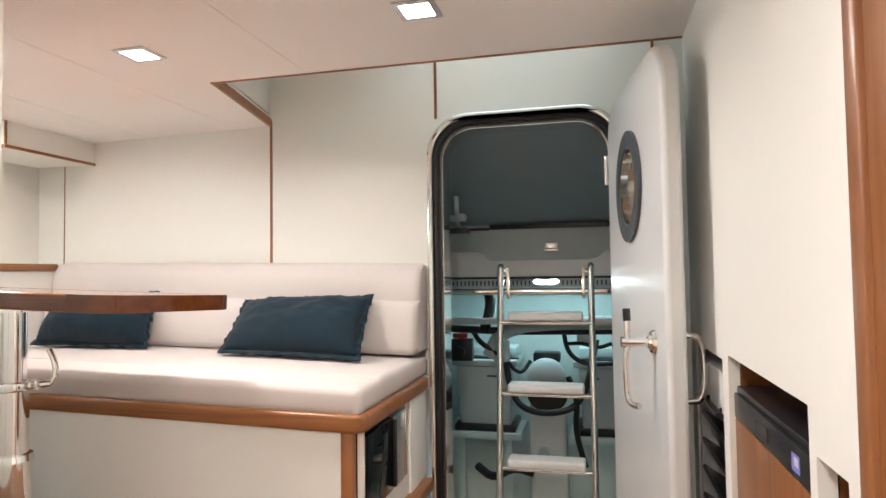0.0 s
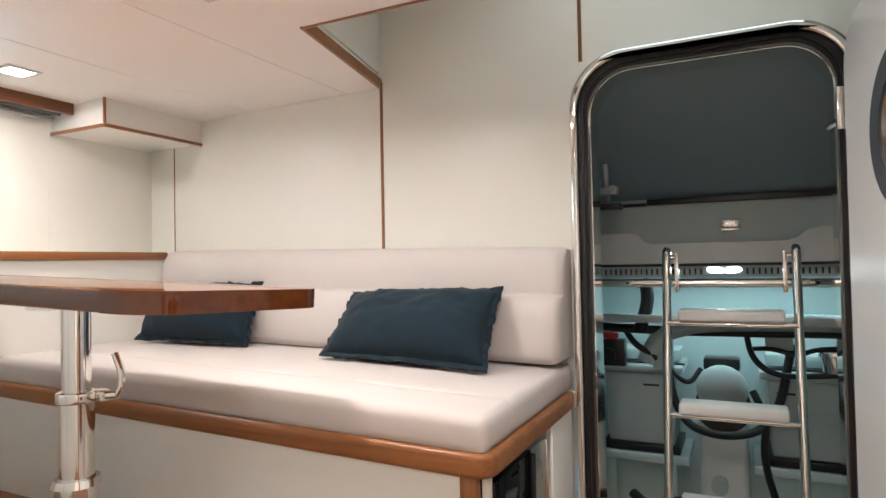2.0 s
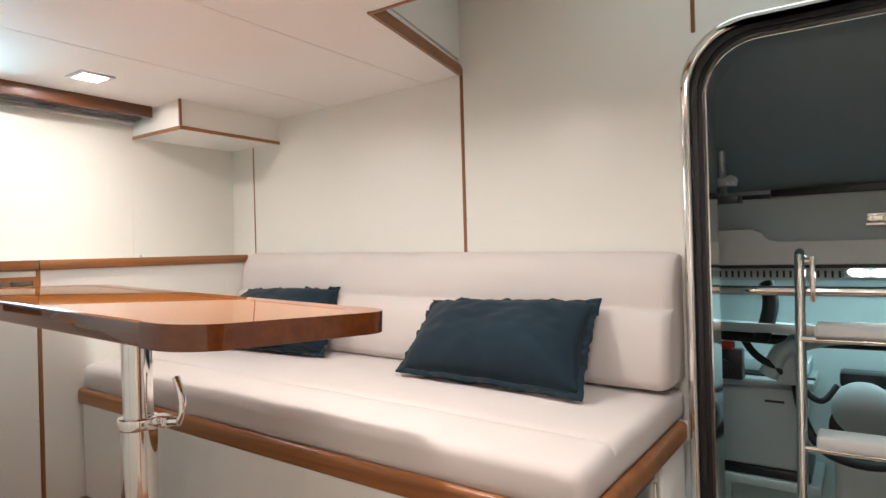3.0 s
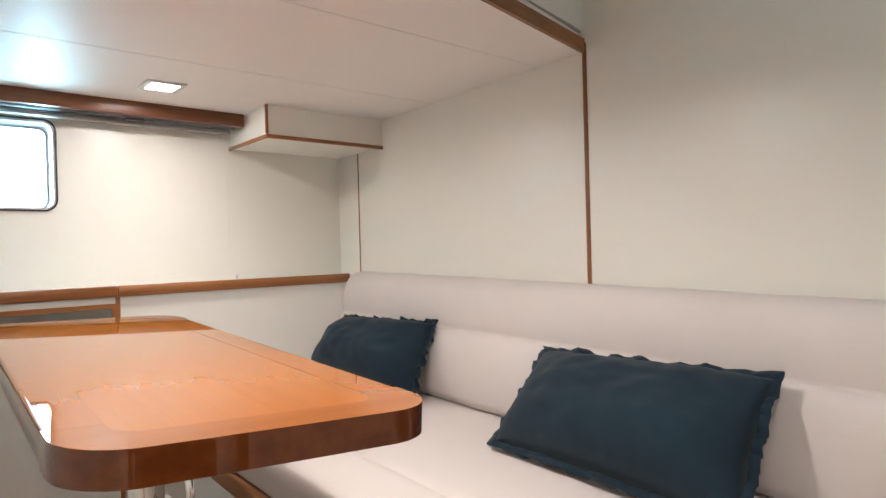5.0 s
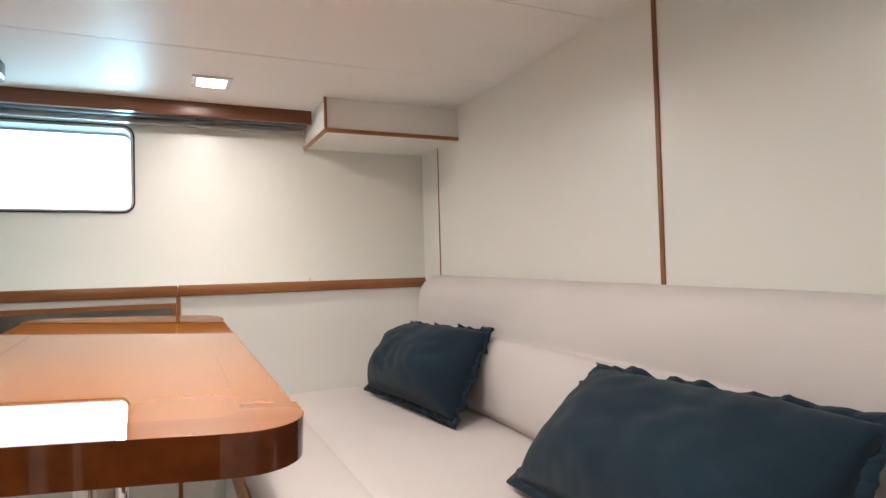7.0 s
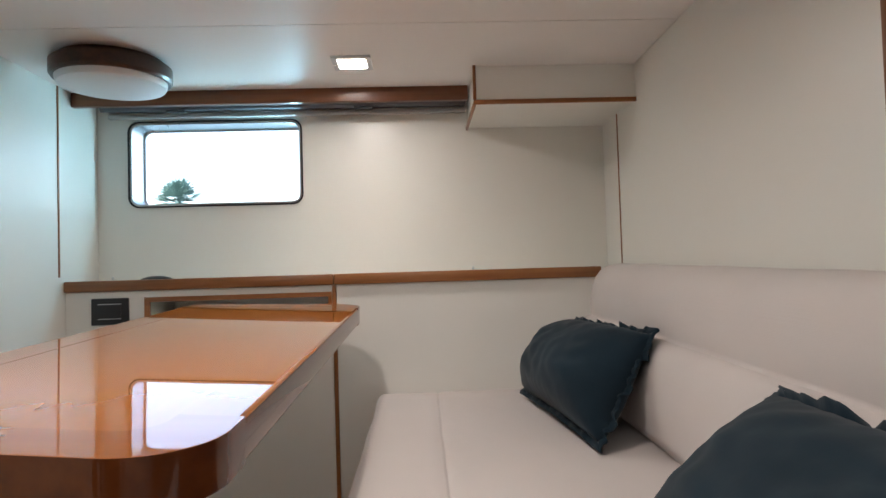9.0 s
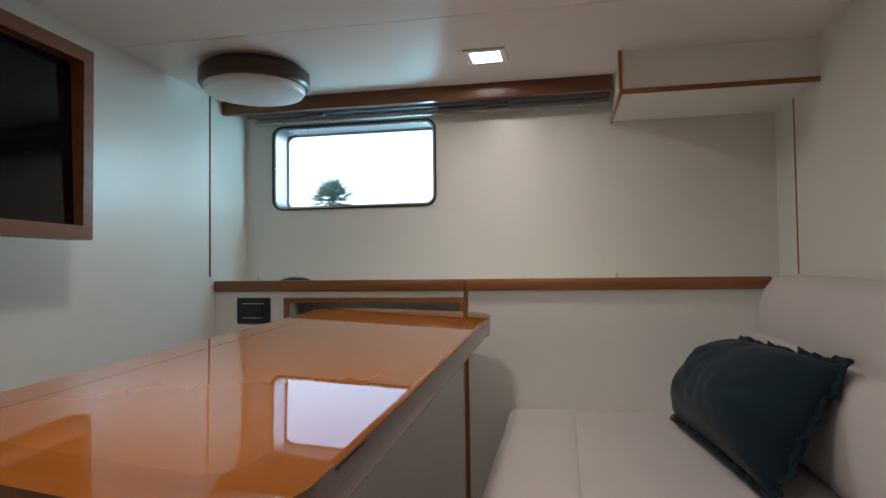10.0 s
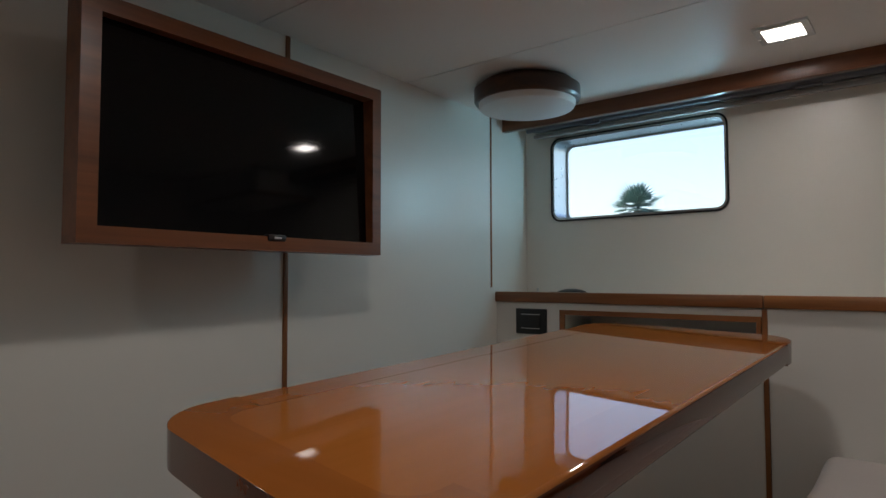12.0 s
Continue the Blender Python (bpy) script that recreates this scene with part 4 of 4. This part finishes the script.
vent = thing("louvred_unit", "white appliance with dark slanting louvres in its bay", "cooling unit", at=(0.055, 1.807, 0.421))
vent.scale = (VIEW_SCALE,) * 3
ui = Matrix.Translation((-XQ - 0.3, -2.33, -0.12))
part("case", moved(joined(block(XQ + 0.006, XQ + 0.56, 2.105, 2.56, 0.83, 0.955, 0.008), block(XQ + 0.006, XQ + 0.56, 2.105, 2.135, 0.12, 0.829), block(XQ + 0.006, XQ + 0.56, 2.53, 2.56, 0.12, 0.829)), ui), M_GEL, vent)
# Dark block stands in for the shade behind the louvres.
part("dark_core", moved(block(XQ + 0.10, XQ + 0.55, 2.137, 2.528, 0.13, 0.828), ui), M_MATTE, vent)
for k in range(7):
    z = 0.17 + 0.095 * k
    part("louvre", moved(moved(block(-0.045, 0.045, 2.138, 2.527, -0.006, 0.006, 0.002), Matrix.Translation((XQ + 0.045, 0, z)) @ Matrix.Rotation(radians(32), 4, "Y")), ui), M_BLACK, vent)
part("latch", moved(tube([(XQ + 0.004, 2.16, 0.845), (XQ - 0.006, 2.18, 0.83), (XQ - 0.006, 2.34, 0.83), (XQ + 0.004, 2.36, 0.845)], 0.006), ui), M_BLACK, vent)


# ---- engine room beyond the hatch ----
before = set(bpy.data.objects)
structure("engine_room_floor", block(-2.0, 0.6, B + 0.061, 4.5, -0.3, -0.22), M_TEAL, "pale painted engine room floor")
structure("engine_room_back", block(-2.0, 0.6, 4.05, 4.12, -0.22, 2.3), M_TEAL, "pale painted engine room wall")
# The right side and the top are oversized to shut out sunlight.
for x0, x1 in ((-1.62, -1.55), (0.25, 0.62)):
    structure("engine_room_side", block(x0, x1, B + 0.061, 4.05, -0.22, 2.3), M_TEAL, "pale painted engine room side")
slope = Matrix.Translation((-0.65, 2.74, 1.90)) @ Matrix.Rotation(radians(-29), 4, "X")
structure("engine_room_overhead", moved(block(-0.95, 0.95, 0.0, 0.76, 0.0, 0.03), slope), M_GREYP, "sloping grey lining over the engine room")
structure("overhead_top", block(-1.66, 0.62, B + 0.052, 4.12, 2.302, 2.36), M_TEAL, "painted engine room overhead")
structure("overhead_joint", joined(block(-1.5, -0.98, 3.385, 3.40, 1.502, 1.516), block(-0.978, 0.2, 3.380, 3.40, 1.505, 1.530, 0.003)), M_BLACK, "dark joint strip under the sloping lining")
structure("overhead_band", block(-1.54, 0.24, 3.405, 3.43, 1.33, 1.53), M_GREY, "grey band under the sloping lining")
brow = [(-1.54, 1.262), (0.24, 1.262), (0.24, 1.39), (-0.36, 1.39), (-0.40, 1.382), (-0.43, 1.355), (-0.47, 1.342), (-0.96, 1.342), (-0.99, 1.352), (-1.01, 1.378), (-1.04, 1.390), (-1.54, 1.390)]
structure("moulded_coaming", slab(brow, [], 3.355, 3.395, "xzy"), M_GEL, "white moulded coaming with a dipped top edge")
structure("coaming_seal", block(-1.54, 0.24, 3.350, 3.40, 1.249, 1.260), M_RUBBER, "black seal under the coaming")
grille = structure("vent_grille", block(-1.54, 0.24, 3.385, 3.395, 1.205, 1.248), M_GREY, "slotted vent strip")
# Blocks on the grille's face, coloured like the shade in open slots.
slit = mesh_of("slot", block(-0.0035, 0.0035, -0.004, 0.0, -0.012, 0.012), M_MATTE)
for k in range(56):
    o = new("slot", slit)
    o.location = (-1.30 + k * 0.021, 3.3848, 1.227)
    o.parent = grille
structure("engine_room_lining", block(-1.54, 0.24, 3.975, 4.0, -0.2, 1.26), M_TEAL, "pale lining behind the engine with a cyan lamp cast")

lamp = thing("twin_oval_lamp", "small engine room lamp with two lit oval lenses", "lamp", at=(-0.69, 3.383, 1.232))
part("backplate", block(-0.075, 0.075, -0.008, 0.0, -0.018, 0.018, 0.003), M_GREY, lamp)
for sx in (-1, 1):
    part("oval_lens", moved(ball((0, 0, 0), 0.030, 1.0, 0.2, 0.36), Matrix.Translation((sx * 0.032, -0.010, 0)) @ Matrix.Rotation(radians(-6 * sx), 4, "Y")), M_LED, lamp)
buckle = thing("steel_latch", "small polished steel latch on the grey band", "latch", at=(-0.662, 3.402, 1.41))
part("plate", block(-0.033, 0.033, -0.010, 0.0, -0.008, 0.022, 0.003), M_CHROME, buckle)
part("tongue", block(-0.036, 0.036, -0.016, -0.002, -0.022, -0.010, 0.003), M_CHROME, buckle)
hook = thing("gas_strut_bracket", "steel bracket and clamp under the sloping lining", "bracket", at=(-1.09, 3.1, 1.55))
part("arm", tube([(0, 0.0, 0.10), (0.0, 0.02, 0.02), (0.0, 0.05, -0.05)], 0.012, 8, 2), M_ALU, hook)
part("clamp", joined(block(-0.03, 0.045, -0.02, 0.02, -0.02, 0.01, 0.004), rod((0.03, -0.025, 0.0), (0.03, 0.025, 0.0), 0.016)), M_ALU, hook)
part("foot", block(-0.05, 0.05, 0.0, 0.08, -0.075, -0.05, 0.004), M_BLACK, hook)

ladder = thing("boarding_ladder", "polished steel ladder with four white treads", "ladder", at=(-0.665, 2.78, -0.22))
li = Matrix.Translation((0.665, -2.78, 0.22))
LZ0, LZ1 = -0.20, 1.300


def lad_y(z):
    return 2.79 + (z - 0.0) * 0.135


for lx in (-0.862, -0.468):
    top_hook = [(lx, lad_y(LZ1) - 0.0, 1.20), (lx, lad_y(LZ1), 1.292), (lx, lad_y(LZ1) + 0.02, 1.312), (lx, lad_y(LZ1) + 0.05, 1.300)]
    part("stile", moved(tube([(lx, lad_y(LZ0), LZ0), (lx, lad_y(0.5), 0.5)] + top_hook, 0.0145, 12, 4), li), M_CHROME, ladder, "polished tube stile")
    inward = 0.032 if lx < -0.6 else -0.032
    part("hook", moved(joined(block(lx + inward - 0.007, lx + inward + 0.007, lad_y(1.3) + 0.005, lad_y(1.3) + 0.03, 1.165, 1.30, 0.003), rod((lx, lad_y(1.3) + 0.015, 1.285), (lx + inward, lad_y(1.3) + 0.015, 1.285), 0.008)), li), M_CHROME, ladder, "steel hanging hook")
for tz in (-0.12, 0.175, 0.475, 0.780, 1.083):
    ly = lad_y(tz)
    tr = part("tread", moved(block(-0.825, -0.505, ly - 0.04, ly + 0.06, tz - 0.012, tz + 0.026, 0.010, 3), li), M_STEP, ladder, "white moulded tread")
    part("rung", moved(rod((-0.862, ly, tz - 0.022), (-0.468, ly, tz - 0.022), 0.009), li), M_CHROME, tr)

rail = thing("ladder_rail", "horizontal steel rail that the ladder hangs on", "rail", at=(-0.66, 3.0, 1.195))
part("bar", rod((-0.88, 0.0, 0), (0.85, 0.0, 0), 0.015), M_CHROME, rail)
for bx in (-0.86, 0.84):
    part("bracket", block(bx - 0.01, bx + 0.01, -0.01, 0.36, -0.012, 0.012), M_ALU, rail)

tray = thing("cable_tray", "long grey cable tray across the engine room", "cable tray", at=(-0.65, 3.45, 1.03))
part("tray_floor", block(-0.88, 0.88, -0.08, 0.14, -0.012, 0.0, 0.002), M_GREY, tray)
part("tray_lip", block(-0.88, 0.88, -0.086, -0.080, -0.014, 0.020, 0.002), M_ALU, tray)


def battery_box(x0, x1, label, slot_x):
    t = thing("battery_box", label, "battery box", "boxes on the engine bearers", at=((x0 + x1) / 2, 3.78, 0.40))
    w = (x1 - x0) / 2
    bm = block(-w, w, -0.13, 0.13, 0.035, 0.36, 0.012, 3)
    for v in bm.verts:
        v.co.x *= 0.90 + 0.10 * (v.co.z / 0.36)
    part("case", bm, M_GREY, t)
    part("lid", block(-w - 0.03, w + 0.03, -0.15, 0.15, 0.361, 0.395, 0.008), M_GREY, t)
    part("slot", block(slot_x - 0.035, slot_x + 0.035, -0.1315, -0.1285, 0.30, 0.309), M_BLACK, t)
    part("foot_tray", block(-w - 0.01, w + 0.01, -0.145, 0.14, 0.0, 0.034, 0.004), M_BLACK, t)
    part("strap", block(-w - 0.02, w + 0.032, -0.10, -0.08, 0.396, 0.404), M_BLACK, t)
    part("top_case", block(-w + 0.0, w + 0.01, -0.04, 0.14, 0.405, 0.455, 0.006), M_TEAL, t)
    return t


battery_box(-1.225, -0.905, "pale grey battery box with lid and strap", 0.05)
battery_box(-0.545, -0.225, "pale grey battery box beside the pump", -0.09)
structure("engine_bearer", block(-1.29, -0.86, 3.62, 3.95, 0.362, 0.398, 0.004), M_TEAL, "painted bearer shelf under a battery box")
structure("engine_bearer", block(-0.60, -0.15, 3.62, 3.95, 0.362, 0.398, 0.004), M_TEAL, "painted bearer shelf under a battery box")
for bx in (-1.20, -0.93, -0.53, -0.25):
    structure("bearer_leg", block(bx - 0.015, bx + 0.015, 3.66, 3.69, -0.22, 0.361), M_TEAL, "painted leg of a bearer shelf")

pump = thing("round_head_pump", "grey pump with a round domed head", "pump", at=(-0.72, 3.70, -0.22))
part("dome", ball((0, -0.04, 0.925), 0.105, 1, 0.45, 1), M_GREY, pump, "grey domed head")
part("cap", block(-0.075, 0.075, -0.02, 0.09, 1.00, 1.055, 0.012), M_BLACK, pump)
part("column", block(-0.10, 0.10, 0.0, 0.16, 0.0, 0.86, 0.03, 3), M_STEP, pump)
part("band", joined(rod((0, -0.01, 0.84), (0, 0.02, 0.84), 0.115, None, 28)), M_BLACK, pump)
part("valve", rod((-0.02, -0.06, 0.50), (-0.02, 0.0, 0.50), 0.035), M_GREY, pump)
part("foot", block(-0.14, 0.14, -0.04, 0.18, 0.0, 0.03, 0.006), M_GREY, pump)

for pts, r in (
    ([(-0.95, 3.60, 0.92), (-0.90, 3.55, 0.58), (-0.72, 3.50, 0.53), (-0.52, 3.55, 0.58), (-0.45, 3.60, 0.92)], 0.017),
    ([(-1.45, 3.56, 0.99), (-1.0, 3.54, 0.965), (-0.5, 3.54, 0.97), (0.1, 3.56, 0.98)], 0.020),
    ([(-0.62, 3.57, 0.97), (-0.60, 3.53, 0.86), (-0.52, 3.52, 0.80), (-0.40, 3.54, 0.80), (-0.2, 3.56, 0.82)], 0.012),
    ([(-0.60, 3.56, 0.90), (-0.52, 3.52, 0.91), (-0.44, 3.52, 0.88), (-0.35, 3.54, 0.92), (-0.1, 3.56, 0.90)], 0.010),
    ([(-1.12, 3.57, 0.98), (-1.06, 3.52, 0.90), (-0.98, 3.53, 0.86), (-0.95, 3.58, 0.80)], 0.014),
    ([(-1.02, 3.56, 1.18), (-1.00, 3.52, 1.12), (-1.01, 3.50, 1.05), (-1.04, 3.52, 0.97)], 0.028),
    ([(-0.92, 3.58, 0.80), (-0.88, 3.53, 0.76), (-0.84, 3.56, 0.74), (-0.80, 3.60, 0.80)], 0.011),
    ([(-1.1, 3.6, 0.22), (-1.0, 3.52, 0.18), (-0.9, 3.55, 0.24), (-0.80, 3.60, 0.20)], 0.022),
    ([(-0.60, 3.58, 0.72), (-0.55, 3.53, 0.62), (-0.57, 3.55, 0.45), (-0.52, 3.6, 0.25)], 0.015),
):
    h = thing("hose", "black rubber hose running behind the ladder", "hose", "engine room hoses", at=pts[0])
    part("run", moved(tube(pts, r, 10, 4), Matrix.Translation(-Vector(pts[0]))), M_HOSE, h)

wide = thing("exhaust_hose", "wide grey corrugated hose in the engine room", "hose", at=(-0.9, 3.56, 0.95))
part("run", tube([(-0.12, 0, -0.12), (-0.05, -0.02, 0.02), (0.2, -0.02, 0.06), (0.9, 0, 0.06)], 0.038, 12, 4), M_GREY, wide)
starter = thing("battery_switch", "black battery switch with a red knob", "switch", at=(-1.16, 3.60, 0.80))
part("body", joined(block(-0.07, 0.05, -0.06, 0.0, 0.0, 0.12, 0.006), rod((-0.02, -0.07, 0.05), (-0.02, -0.04, 0.05), 0.03)), M_BLACK, starter)
part("knob", joined(rod((-0.01, -0.05, 0.13), (-0.01, -0.01, 0.13), 0.022), block(-0.06, 0.02, -0.055, -0.02, 0.125, 0.15, 0.006)), M_RED, starter, "red knob")
filt = thing("fuel_filter", "grey filter canister behind the ladder", "filter", at=(-0.95, 3.57, 0.80))
part("bowl", joined(rod((0, 0, 0), (0, 0, 0.12), 0.045, None, 24, 0.005), rod((0, 0, 0.12), (0, 0, 0.15), 0.035)), M_GREY, filt)
filt2 = thing("sea_strainer", "steel sea strainer beside the battery box", "strainer", at=(-0.30, 3.56, 0.82))
part("bowl", joined(rod((0, 0, 0), (0, 0, 0.06), 0.05, 0.06, 24), rod((0, 0, 0.06), (0, 0, 0.085), 0.066, None, 24, 0.004)), M_CHROME, filt2)
relay = thing("relay_box", "small grey relay box with cables", "relay box", at=(-0.50, 3.57, 0.93))
part("case", block(-0.05, 0.05, -0.03, 0.02, -0.03, 0.03, 0.005), M_GREY, relay)
structure("hull_fairing", moved(block(-0.15, 0.15, 2.75, 3.6, -0.5, 0.5, 0.12, 4), Matrix.Translation((-1.36, 0, 0.02)) @ Matrix.Rotation(radians(-18), 4, "Y")), M_TEAL, "rounded white fairing at the engine room side")
# the whole engine room is shifted to fit its place in the camera's view
for o in bpy.data.objects:
    if o not in before and o.parent is None:
        o.location += Vector((0.035, 0.01, -0.028))
